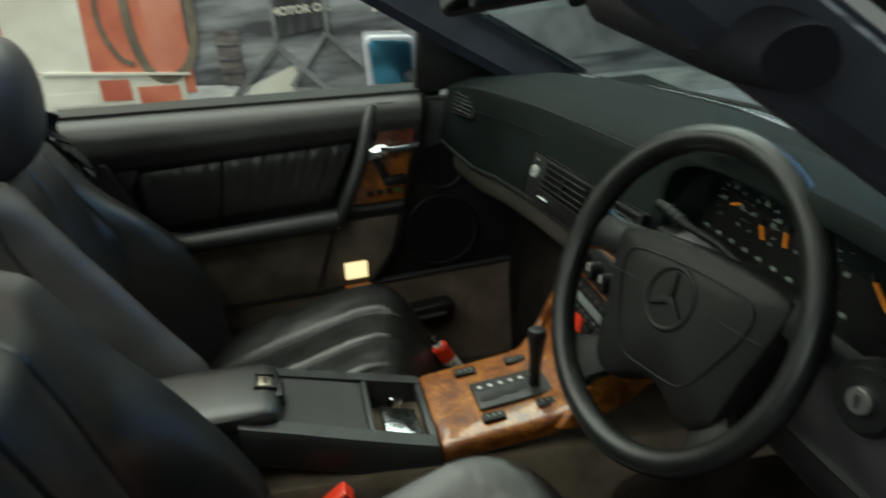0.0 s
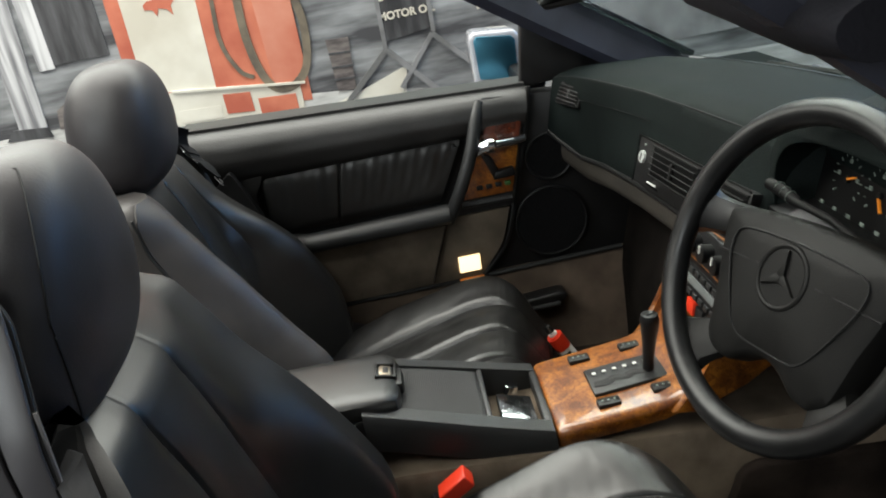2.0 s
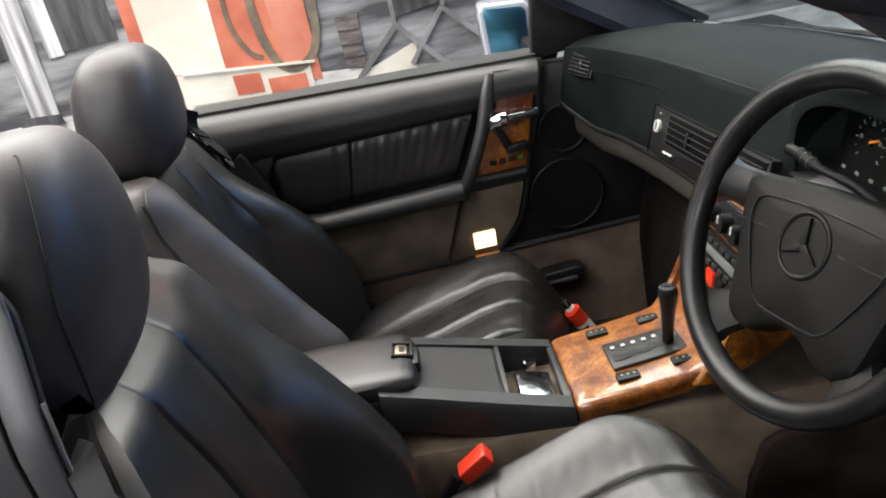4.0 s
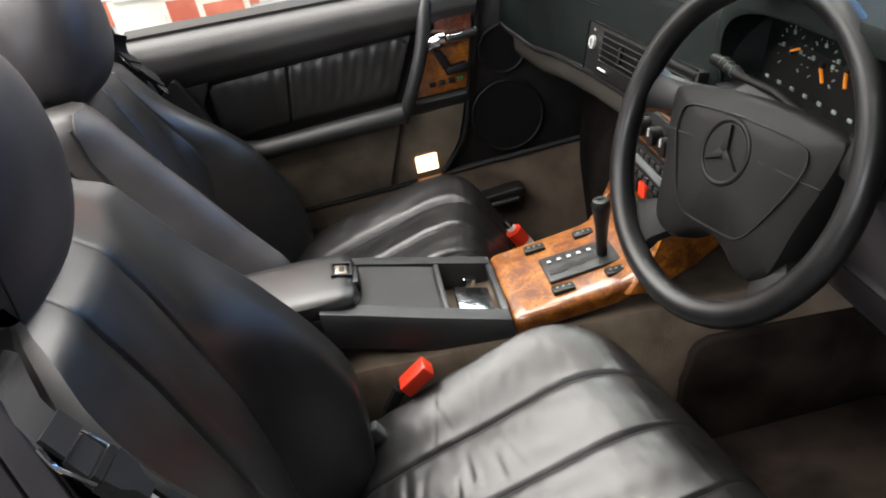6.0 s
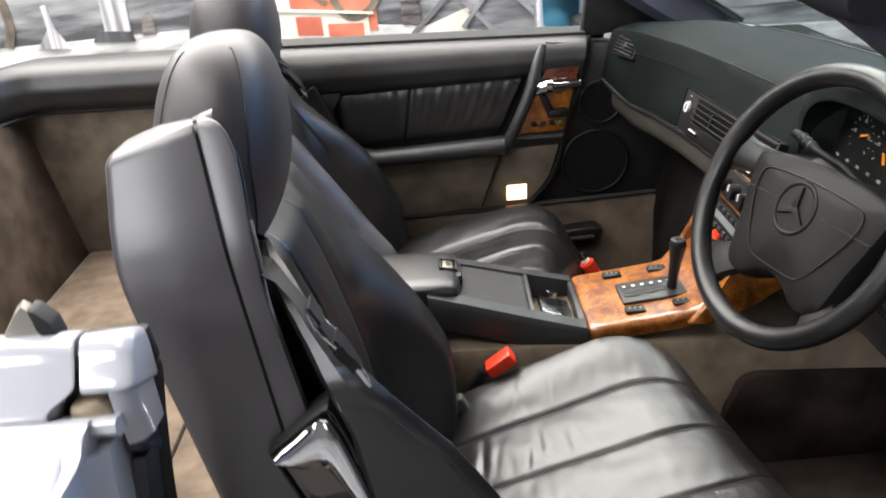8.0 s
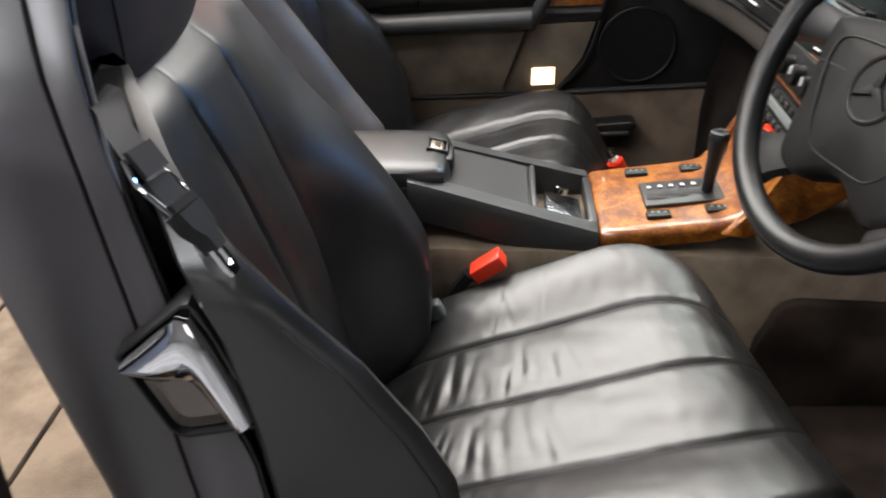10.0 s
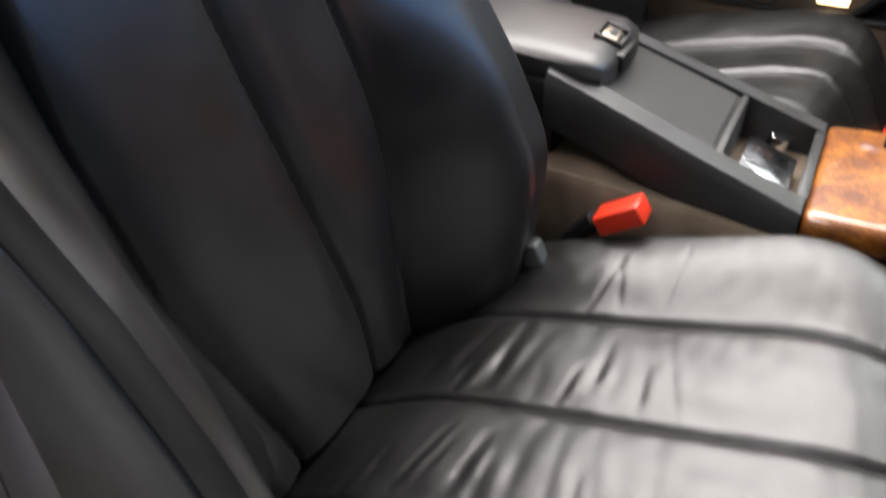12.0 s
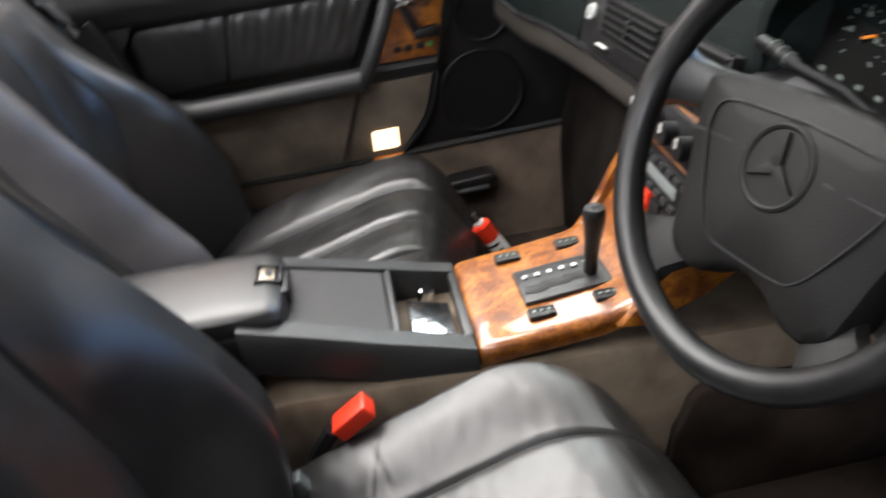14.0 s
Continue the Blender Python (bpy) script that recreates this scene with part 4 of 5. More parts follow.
part("airbag_pad", turned(loft([pad_ring(0.94, -0.07), pad_ring(1.0, -0.05), pad_ring(1.0, -0.026), pad_ring(0.97, -0.018), pad_ring(0.9, -0.014), pad_ring(0.45, -0.008)]), tilt), WHEEL, wheel, "dark grey airbag cover")
groove = [(0.037, 0.0, -0.0081), (0.034, 0.066, -0.0088), (0.029, 0.092, -0.0100), (0.020, 0.100, -0.0104), (0.004, 0.100, -0.0100), (-0.022, 0.090, -0.0100), (-0.066, 0.066, -0.0102), (-0.083, 0.050, -0.0112), (-0.0875, 0.034, -0.0116), (-0.088, 0.0, -0.0116)]
groove = groove + [(a, -b, c) for a, b, c in reversed(groove[1:-1])]
part("pad_groove", turned(tube(smooth_line(groove + groove[:1], 5), 0.0013, 6), tilt), BLACK, wheel)
part("pad_writing", turned(box(-0.064, -0.058, 0.006, 0.024, -0.0125, -0.0108, 0.0003), tilt), BLACK, wheel)
part("emblem_ring", turned(torus((-0.004, 0.008, -0.009), (0, 0, 1), 0.035, 0.0035, 40, 8), tilt), WHEEL, wheel, "round embossed ring")
for a in (0, 120, 240):
    part("emblem_bar", turned(slab([(0.0, 0.006), (0.031, 0.0), (0.0, -0.006)], "z", -0.011, -0.004, 0.001), tilt @ Matrix.Translation((-0.004, 0.008, 0)) @ Euler((0, 0, radians(a))).to_matrix().to_4x4()), WHEEL, wheel)
for s in (1, -1):
    part("pad_seam", turned(tube([(0.0, s * 0.04, -0.0085), (-0.004, s * 0.125, -0.0135)], 0.0014, 6), tilt), BLACK, wheel)
    def spoke(rows):
        return loft([[(u + a, s * (l + b), z + c) for a, b, c in ((e, f, -0.010), (0.86 * e, 0.86 * f, 0.002), (0.4 * e, 0.4 * f, 0.006), (-0.4 * e, -0.4 * f, 0.006), (-0.86 * e, -0.86 * f, 0.002), (-e, -f, -0.010))] for u, l, z, e, f in rows])
    part("upper_spoke", turned(spoke(((0.034, 0.10, -0.036, 0.020, 0.004), (0.033, 0.13, -0.026, 0.020, 0.004), (0.031, 0.155, -0.012, 0.024, -0.003), (0.030, 0.176, -0.002, 0.034, -0.008))), tilt), RIM, wheel, "smooth leather-covered upper spoke")
    part("lower_spoke", turned(spoke(((-0.086, 0.072, -0.036, 0.016, 0.024), (-0.106, 0.092, -0.027, 0.015, 0.023), (-0.120, 0.110, -0.014, 0.018, 0.028), (-0.131, 0.121, -0.002, 0.028, 0.036))), tilt), WHEEL, wheel, "smooth leather-covered lower spoke")
part("column", turned(tube([(0, 0, -0.04), (0, 0, -0.12), (0, 0, -0.30)], [0.055, 0.06, 0.055], 20), tilt), BLACK, wheel, "black column shroud")
stalk = part("indicator_stalk", turned(tube([(0.055, -0.02, -0.065), (0.0685, 0.021, -0.058), (0.0740, 0.072, -0.055), (0.0760, 0.080, -0.055), (0.0815, 0.105, -0.055), (0.085, 0.127, -0.055), (0.0855, 0.129, -0.055)], [0.004, 0.0042, 0.005, 0.0072, 0.0078, 0.0072, 0.004], 12), tilt), SLAT, wheel)
for k in range(3):
    part("stalk_mark", turned(torus((0.0775 + 0.003 * k, 0.086 + 0.011 * k, -0.055), (0.22, 1, 0.0), 0.0076, 0.0005, 16, 6), tilt), DIM, stalk)
ign = tagged(part("ignition_lock", disc((0.240, -0.524, 0.846), (-1, -0.25, 0.2), 0.034, 0.03, 32, 0.006), BLACK), "round black ignition switch with a metal key slot", "ignition switch")
part("lock_face", disc((0.224, -0.528, 0.849), (-1, -0.25, 0.2), 0.012, 0.008, 24), material("satin_metal", (0.45, 0.45, 0.44), 0.4, metal=1.0), ign)
part("key_slot", box(0.2185, 0.2205, -0.530, -0.527, 0.843, 0.856, 0.0005), RUBBER, ign)

# ---- seats ----
FLUTE = (-0.12, 0.0, 0.12)


def seat(name, label, s, yc, dx, rake=0.0, dz=0.0, wear=1.0, wing=1.0, head=(-0.520, -0.422, 1.053), half=(0.067, 0.118, 0.113), neck=(-0.013, 0.24), tower_back=-0.006, tower_top=1.117, belt_at=(-0.408, -0.306, 0.9685)):
    """s: +1 for the driver, whose outer side faces -y; l runs from the outer side (minus) to the tunnel (plus)."""
    top = thing(name, label, "car seat", "car seats", at=(dx - 0.15, yc, 0.27))
    inv = top.matrix_world.inverted()
    P = lambda x, l, z: (x + dx - rake * max(0.0, z - 0.52), yc + s * l, z + dz * (1 - ease(0.50, 0.72, z)))

    def add(nm, bm, mat, lab="", parent=None):
        ob = part(nm, turned(bm, inv), mat, top if parent is None else parent, lab)
        if parent is not None:
            ob.matrix_parent_inverse = Matrix()
        return ob

    # the cushion front is cut askew, longer on the outer side
    PC = lambda x, l, z: (x + dx - 0.175 * l * ease(-0.20, 0.02, x), yc + s * l, z + dz)

    # creases in the used leather, fanning out from the seams
    rnd = random.Random(11 if s > 0 else 5)
    creases = []
    for f in FLUTE:
        for i in range(int(13 * wear)):
            x0 = -0.385 + 0.26 * (i + rnd.uniform(-0.35, 0.35)) / 12
            slant = 0.38 - 0.045 * i + rnd.uniform(-0.12, 0.12)
            n = math.hypot(slant, 1.0)
            creases.append((x0, f - 0.112 + rnd.uniform(0, 0.03), slant / n, 1 / n, rnd.uniform(0.035, 0.10), rnd.choice((0.0006, 0.0010, 0.0016, 0.0024)) * (1 - 0.5 * ease(-0.24, -0.12, x0)), rnd.uniform(0.0032, 0.0070)))
    for x0, slant, depth in ((-0.225, 0.25, 0.0011), (-0.200, -0.30, 0.0009), (-0.160, 0.1, 0.0007)):
        n = math.hypot(slant, 1.0)
        creases.append((x0, 0.135, slant / n, 1 / n, 0.075, depth, 0.0034))

    shrink = lambda x: 1 - 0.30 * ease(-0.05, 0.15, x) ** 1.4

    def cushion_top(x, l):
        base = sum(k * line([-0.45, -0.38, -0.34, -0.30, -0.25, -0.1, -0.02, 0.03, 0.06, 0.085, 0.105, 0.12, 0.13], [0.40, 0.436, 0.468, 0.488, 0.505, 0.549, 0.573, 0.577, 0.568, 0.545, 0.515, 0.475, 0.44], x + d) for d, k in ((-0.032, 0.1), (-0.02, 0.15), (-0.009, 0.25), (0.0, 0.0), (0.009, 0.25), (0.02, 0.15), (0.032, 0.1)))
        fade = 1 - ease(0.02, 0.08, x)
        rise = math.sin(math.pi * min(1, max(0, (x + 0.44) / 0.58)))
        bol = 0.024 * ease(0.100, 0.215, abs(l)) * rise - 0.075 * ease(0.216, 0.266, abs(l))
        z = base + bol
        for f in FLUTE:
            d = abs(l - f)
            # each flute rolls down to the seam on its outer edge and starts low beyond it
            z += -0.0055 * math.exp(-(d / 0.0032) ** 2) * (0.3 + 0.7 * fade) - 0.0075 * math.exp(-(d / (0.040 if l > f else 0.010)) ** 2) * fade
        for cx0, cl0, ux, ul, length, depth, width in creases:
            px, pl = x - cx0, l - cl0
            along = px * ux + pl * ul
            if -0.01 < along < length + 0.01:
                across = px * ul - pl * ux
                if abs(across) < 4 * width:
                    t = min(1.0, max(0.0, along / length))
                    taper = min(1.0, 4 * t + 0.25) * (1 - t) ** 0.7
                    z += depth * taper * (0.55 * math.exp(-((across - 1.7 * width) / (1.3 * width)) ** 2) - math.exp(-(across / width) ** 2))
        z += 0.0016 * noise.noise(Vector((x * 18 + l * 8, l * 22, 3.1 + dx))) + 0.0006 * noise.noise(Vector((x * 60, l * 40, 7)))
        return z

    xs = [-0.45 + 0.58 * i / 230 for i in range(231)]
    ls = [-0.262 + 0.524 * j / 240 for j in range(241)]

    lb = [-0.288 + 0.55 * j / 220 for j in range(221)]

    def cushion_ring(x):
        r = shrink(x)
        topline = [PC(x, l * r, cushion_top(x, l)) for l in ls]
        return topline + [PC(x, 0.268 * r, 0.44), PC(x, 0.262 * r, 0.37), PC(x, -0.262 * r, 0.37), PC(x, -0.268 * r, 0.44)]
    add("cushion", loft([cushion_ring(x) for x in xs]), LEATHER, "creased black leather fluted seat cushion")
    add("base", slab([P(-0.42, -0.24, 0)[:2], P(0.08, -0.21, 0)[:2], P(0.08, 0.21, 0)[:2], P(-0.42, 0.24, 0)[:2]], "z", 0.29, 0.38, 0.01), BLACK)
    for l in (-0.2, 0.2):
        add("seat_rail", box(-0.45 + dx, 0.10 + dx, yc + s * l - 0.02, yc + s * l + 0.02, 0.27, 0.30, 0.004), BLACK)

    # backrest: front face with wings, then side, rear; three seams run down it
    CORE = lambda z: line([0.44, 0.52, 0.60, 0.68, 0.76, 0.83, 0.88, 0.92, 0.965], [-0.388, -0.401, -0.412, -0.4205, -0.430, -0.441, -0.452, -0.464, -0.486], z)
    if wing == 1.0:
        RISE = lambda z: line([0.44, 0.52, 0.60, 0.68, 0.76, 0.83, 0.92], [0.070, 0.096, 0.104, 0.074, 0.033, -0.012, -0.042], z)
        SEAMS = (lambda z: line([0.44, 0.54, 0.665, 0.79, 0.875, 0.95], [-0.09, -0.123, -0.166, -0.189, -0.205, -0.21], z), lambda z: line([0.50, 0.60, 0.667, 0.725, 0.777, 0.90], [0.035, 0.004, -0.016, -0.033, -0.047, -0.075], z), lambda z: line([0.50, 0.68, 0.79, 0.92], [0.12, 0.10, 0.062, 0.035], z))
        NARROW = 0.77
    else:
        RISE = lambda z: line([0.44, 0.52, 0.60, 0.68, 0.76, 0.83, 0.92], [0.098, 0.121, 0.12, 0.085, 0.045, 0.015, -0.005], z)
        SEAMS = (lambda z: -0.115 - 0.045 * ease(0.55, 0.76, z), lambda z: 0.004 - 0.031 * ease(0.5, 0.8, z), lambda z: 0.119 - 0.016 * ease(0.6, 0.8, z))
        NARROW = 1.0
    soft = lambda f, z: 0.25 * f(z - 0.02) + 0.5 * f(z) + 0.25 * f(z + 0.02)

    def front(z, l):
        w = soft(RISE, z)
        o = abs(l) if l > 0 else abs(l) * 0.262 / 0.288
        if l < 0 and wing < 1.0:
            w += wing * line([0.44, 0.52, 0.60, 0.69, 0.75, 0.80, 0.85], [0.0, 0.03, 0.050, 0.055, 0.044, 0.018, 0.0], z)
        elif l < 0:
            w = 0.0
        start = min(0.10, soft(SEAMS[2], z)) if l > 0 else 0.10
        x = soft(CORE, z) + w * ease(start, 0.20, o) - (0.05 * ease(0.215, 0.262, o) if l < 0 else 0.035 * ease(0.232, 0.264, o))
        for f in SEAMS:
            at = soft(f, z)
            d = abs(l - (at / NARROW if at < 0 else at))
            x += (-0.0050 * math.exp(-(d / 0.0030) ** 2) - 0.0055 * math.exp(-(d / 0.022) ** 2)) * (1 - ease(0.90, 0.955, z))
        x += 0.0008 * noise.noise(Vector((l * 20, z * 16, 1.3 + dx)))
        return x

    def rear(z):
        return line([0.44, 0.6, 0.76, 0.9, 1.02, 1.12], [-0.50, -0.515, -0.545, -0.59, -0.60, -0.586], z)

    reach = lambda z: 0.77 if wing == 1.0 else line([0.50, 0.62, 0.72, 0.80, 0.87], [1.0, 0.99, 0.95, 0.86, 0.80], z)
    tuck = lambda z: 1 - 0.22 * (1 - ease(0.47, 0.64, z)) if wing == 1.0 else 1.0
    zs = [0.44 + 0.516 * i / 52 for i in range(53)]
    rings = []
    for z in zs:
        k = ease(0.928, 0.956, z)
        rings.append([P(front(z, l) - 0.03 * k, l * (1 - 0.05 * k) * (reach(z) if l < 0 else tuck(z)), z + 0.012 * math.cos(l * 6) * k) for l in lb] + [P(front(z, 0.24) - 0.05 - 0.02 * k, 0.268 * (1 - 0.05 * k) * tuck(z), z), P(rear(z) + 0.015 + 0.03 * k, 0.25 * (1 - 0.05 * k), z), P(rear(z) + 0.03 * k, 0.22, z), P(rear(z) + 0.03 * k, -0.16, z), P(rear(z) + 0.05, -0.20, z), P(front(z, -0.24) - 0.06 - 0.02 * k, -0.245 * reach(z), z)])
    add("backrest", loft(rings), LEATHER, "black leather fluted backrest")

    # padded inner wing of the passenger seat, piped along its edge
    if wing < 1.0:
        IZ = (0.48, 0.55, 0.636, 0.695, 0.79, 0.885, 0.955)
        IC = (-0.37, -0.372, -0.408, -0.447, -0.505, -0.565, -0.606)
        IP = (-0.43, -0.435, -0.485, -0.524, -0.582, -0.620, -0.628)

        def inner_ring(z):
            c = CORE(z) + dx - rake * max(0.0, z - 0.52) - 0.01
            xc, xp = line(IZ, IC, z), line(IZ, IP, z)
            f = 0.45 * (1 - math.sqrt(max(0.0, 1 - ease(0.91, 0.957, z) ** 2)))
            back = rear(z) + dx - rake * max(0.0, z - 0.52)
            wr = 0.002 * noise.noise(Vector((z * 22, 4.5, 0.2)))
            sec = ((c, 0.10), (c + 0.35 * (xc - c), 0.125), (c + 0.72 * (xc - c) + wr, 0.152), (xc - 0.010, 0.180), (xc, 0.198), (xc - 0.004, 0.212), (xc - 0.3 * (xc - xp), 0.230), (xc - 0.7 * (xc - xp) + wr, 0.246), (xp + 0.004, 0.2535), (xp, 0.2515), (xp - 0.004, 0.2545), (xp - 0.03, 0.2560), (back + 0.03, 0.250), (back + 0.02, 0.12))
            mx = (xc + xp) / 2
            return [(x + (mx - x) * f, yc + s * (l + (0.20 - l) * f), z) for x, l in sec]
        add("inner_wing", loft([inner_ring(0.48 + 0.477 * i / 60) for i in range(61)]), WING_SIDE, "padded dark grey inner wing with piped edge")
        add("inner_piping", tube([(line(IZ, IP, z), yc + s * 0.2545, z) for z in (0.50 + 0.44 * i / 30 for i in range(31))], 0.0024, 6), RUBBER)

    # deep outer wing of the driver seat
    if wing == 1.0:
        WZ = (0.47, 0.50, 0.55, 0.62, 0.684, 0.735, 0.765, 0.796, 0.82, 0.843, 0.865, 0.885, 0.91, 0.94, 0.975)
        WC = (-0.325, -0.290, -0.258, -0.239, -0.244, -0.266, -0.284, -0.302, -0.322, -0.340, -0.357, -0.376, -0.402, -0.428, -0.452)
        WB = (-0.372, -0.374, -0.376, -0.378, -0.380, -0.382, -0.384, -0.388, -0.390, -0.396, -0.403, -0.412, -0.425, -0.443, -0.465)
        CL = lambda z: line((0.47, 0.60, 0.86, 0.885, 0.93, 0.96, 0.98), (-0.268, -0.280, -0.284, -0.276, -0.240, -0.208, -0.185), z)

        def wing_ring_at(z):
            c = CORE(z) - 0.010
            xc, xb = line(WZ, WC, z), line(WZ, WB, z)
            f = 0.6 * (1 - math.sqrt(max(0.0, 1 - ease(0.93, 0.985, z) ** 2)))
            lc = CL(z)
            d = xc - c
            wr = 0.004 * noise.noise(Vector((z * 20, 1.5, 0.2))) * (1 - ease(0.62, 0.78, z))
            la = SEAMS[0](z)
            at = lambda q: la + (lc - la) * q
            sec = ((c, la), (c + 0.08 * d, at(0.12)), (c + 0.26 * d, at(0.30)), (c + 0.52 * d + wr, at(0.50)), (c + 0.77 * d + wr, at(0.69)), (c + 0.92 * d + wr, at(0.83)), (xc - 0.003, at(0.93)), (xc, lc), (xc - 0.006, lc - 0.008), (xc - 0.016, lc - 0.013), (xc + 0.5 * (xb - xc), lc - 0.015), (xb, lc - 0.012), (xb - 0.008, lc - 0.002), (xb - 0.012, lc + 0.03), (c - 0.03, -0.17), (c - 0.03, -0.09))
            mx, ml = (xc + c) / 2, -0.17
            return [P(x + (mx - x) * f, l + (ml - l) * f, z) for x, l in sec]
        add("outer_wing", loft([wing_ring_at(0.47 + 0.515 * i / 90) for i in range(91)]), LEATHER, "deep padded outer wing of the backrest")
        add("wing_seam", tube([P(line(WZ, WC, z) - 0.014, CL(z) - 0.0125, z) for z in (0.50 + 0.34 * i / 40 for i in range(41))], 0.0016, 5), RUBBER)

    # outer belt tower: rear shell and front pad with a groove between
    OUT = lambda z: line([0.42, 0.6, 0.81, 0.96, 1.0, 1.012, 1.025, 1.13], [-0.292, -0.288, -0.271, -0.257, -0.2525, -0.249, -0.243, -0.198], z)

    def tower(xr, xf, tip, z1, inset=0.0, ka=1, kb=1, deep=0.046, nose=0.0):
        rings = []
        for z in [0.36 + (z1 - 0.40) * i / 36 for i in range(37)] + [z1 - 0.04 + 0.04 * math.sin(math.pi / 2 * i / 12) for i in range(1, 13)]:
            k = tip * (1 - math.sqrt(max(0.0, 1 - min(1, max(0, (z - z1 + tip) / tip)) ** 2)))
            n = nose * (1 - math.sqrt(max(0.0, 1 - min(1, max(0, (z - z1 + 0.035) / 0.035)) ** 2)))
            a, b = line(*xr, z) + ka * k - tower_back, line(*xf, z) - kb * k - n - tower_back
            r = min(0.0022, (b - a) * 0.2)

            def at(x, d):
                h = z + 0.27 * (x + 0.50) * ease(0.80, 1.06, z)
                return P(x, OUT(h) + k + inset + d, h)
            rings.append([at(x, d) for x, d in (((a, r + 0.006), (a + 0.004, 0.002), (a + 0.01, 0.0)) if ka else ((a, r), (a + 0.3 * r, 0.3 * r), (a + r, 0.0))) + ((b - r, 0.0), (b - 0.3 * r, 0.3 * r), (b, r), (b - 0.004, 0.012), (b - 0.6 * (b - a), deep), (a + 0.01, deep), (a, deep - 0.006))])
        return loft(rings)
    ZT = (0.44, 0.60, 0.76, 0.90, 1.0, 1.05, 1.12)
    add("belt_tower_shell", tower((ZT, (-0.49, -0.52, -0.552, -0.580, -0.595, -0.598, -0.595)), ((0.44, 0.80, 1.0, 1.12), (-0.440, -0.470, -0.493, -0.511)), 0.009, tower_top, kb=0.35), SHELL, "dark vinyl seat side shell")
    add("belt_tower_pad", tower(((0.44, 0.80, 1.0, 1.12), (-0.4375, -0.4675, -0.4905, -0.5085)), ((0.44, 0.70, 0.82, 0.95, 1.07, 1.12), (-0.385, -0.406, -0.442, -0.464, -0.474, -0.484)), 0.009, tower_top, ka=0, deep=0.018, nose=0.020), SHELL)
    # dark sheet added for the shade on the tower's inner and front faces
    add("pad_inner_shade", tower(((0.44, 0.80, 1.0, 1.12), (-0.436, -0.466, -0.489, -0.507)), ((0.44, 0.70, 0.82, 0.95, 1.07, 1.12), (-0.3835, -0.4045, -0.4405, -0.4625, -0.4725, -0.4825)), 0.009, tower_top - 0.016, inset=0.005, ka=0, deep=0.018, nose=0.020), LEATHER, "dark leather sheet added for the unlit inside of the belt tower")
    add("belt_tower_core", tower((ZT, (-0.48, -0.50, -0.51, -0.52, -0.525, -0.525, -0.525)), ((0.44, 0.80, 1.0, 1.12), (-0.42, -0.45, -0.475, -0.497)), 0.002, tower_top - 0.010, 0.004), RUBBER)
    add("tower_piping", tube([P(x - tower_back, OUT(z) + 0.0035, z) for x, z in ((-0.42, 0.68), (-0.451, 0.81), (-0.463, 0.95), (-0.468, 1.03))], 0.0018, 6), STITCH)
    add("side_cover", slab([P(a, 0, b)[::2] for a, b in ((-0.50, 0.50), (-0.40, 0.55), (-0.33, 0.53), (-0.25, 0.48), (0.02, 0.44), (0.07, 0.40), (0.05, 0.34), (-0.45, 0.32))], "y", yc - s * 0.300, yc - s * 0.255, 0.012, 3), SHELL, "dark vinyl seat base cover")

    # headrest: a rounded block, its outer cheek set off by a seam
    def head_at(z, b, grow=0.0):
        c = max(0.0, 1 - z * z) ** 0.31
        cb, sb = math.cos(b), math.sin(b)
        x = (half[0] + grow) * c * math.copysign(abs(cb) ** 0.8, cb)
        y = (half[1] + grow) * c * math.copysign(abs(sb) ** 0.8, sb) * (1 - neck[1] * z)
        q = Vector((head[0] - neck[0] * z + x, head[1] + y, head[2] + half[2] * z))
        dent = noise.noise(q * 14) * 0.0022 + noise.noise(q * 38) * 0.0007
        return q + Vector((0, 0, dent))
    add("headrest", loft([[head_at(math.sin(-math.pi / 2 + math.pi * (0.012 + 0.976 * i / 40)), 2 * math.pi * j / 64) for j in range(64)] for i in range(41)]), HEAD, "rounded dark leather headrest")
    for w in (-0.80 * s,):
        loop = []
        for i in range(61):
            q = 2 * math.pi * i / 60
            z = 0.93 * math.sin(q)
            sb = w * min(1.0, 1.0 / max(0.75, (1 - neck[1] * z)))
            cb = math.sqrt(1 - sb * sb) * (1 if math.cos(q) > 0 else -1)
            loop.append(head_at(z, math.atan2(sb, cb), 0.0002))
        add("headrest_seam", tube(loop, 0.0010, 5), RUBBER)
    for l in (-0.05, 0.05):
        add("headrest_post", tube([(head[0] - 0.01, head[1] + l, 0.86), (head[0] - 0.005, head[1] + l, head[2] - 0.06)], 0.007, 10), BLACK)

    # belt with its guide, tongue, and chrome tilt handle on the outer side
    o = -0.268
    belt = thing(name.replace("bucket_seat", "seat_belt"), "black seat belt with guide and chrome-tipped tongue beside the seat", "seat belt", "seat belts", at=P(-0.45, o, 0.9))
    binv = belt.matrix_world.inverted()

    def badd(nm, bm, mat, lab=""):
        return part(nm, turned(bm, binv), mat, belt, lab)
    # the belt runs down along the wing: a line of centres, its width turned outwards and down
    D = Vector((0.42, 0.0, -0.88)).normalized()
    W = Vector((0.10, -0.96, 0.26) if wing == 1.0 else (0.35, -0.80, -0.45)).normalized()
    ds, ws = (0.76, 0.96) if wing == 1.0 else (0.85, 0.78)
    N = D.cross(W).normalized()
    B0 = Vector(belt_at)

    def bp(d, w, n=0.0):
        q = B0 + D * (ds * d) + W * (ws * w) + N * n
        return P(q.x, q.y, q.z)

    def flat(outline, n0, n1):
        return loft([[bp(d, w, n0) for d, w in outline], [bp(d, w, n1) for d, w in outline]])
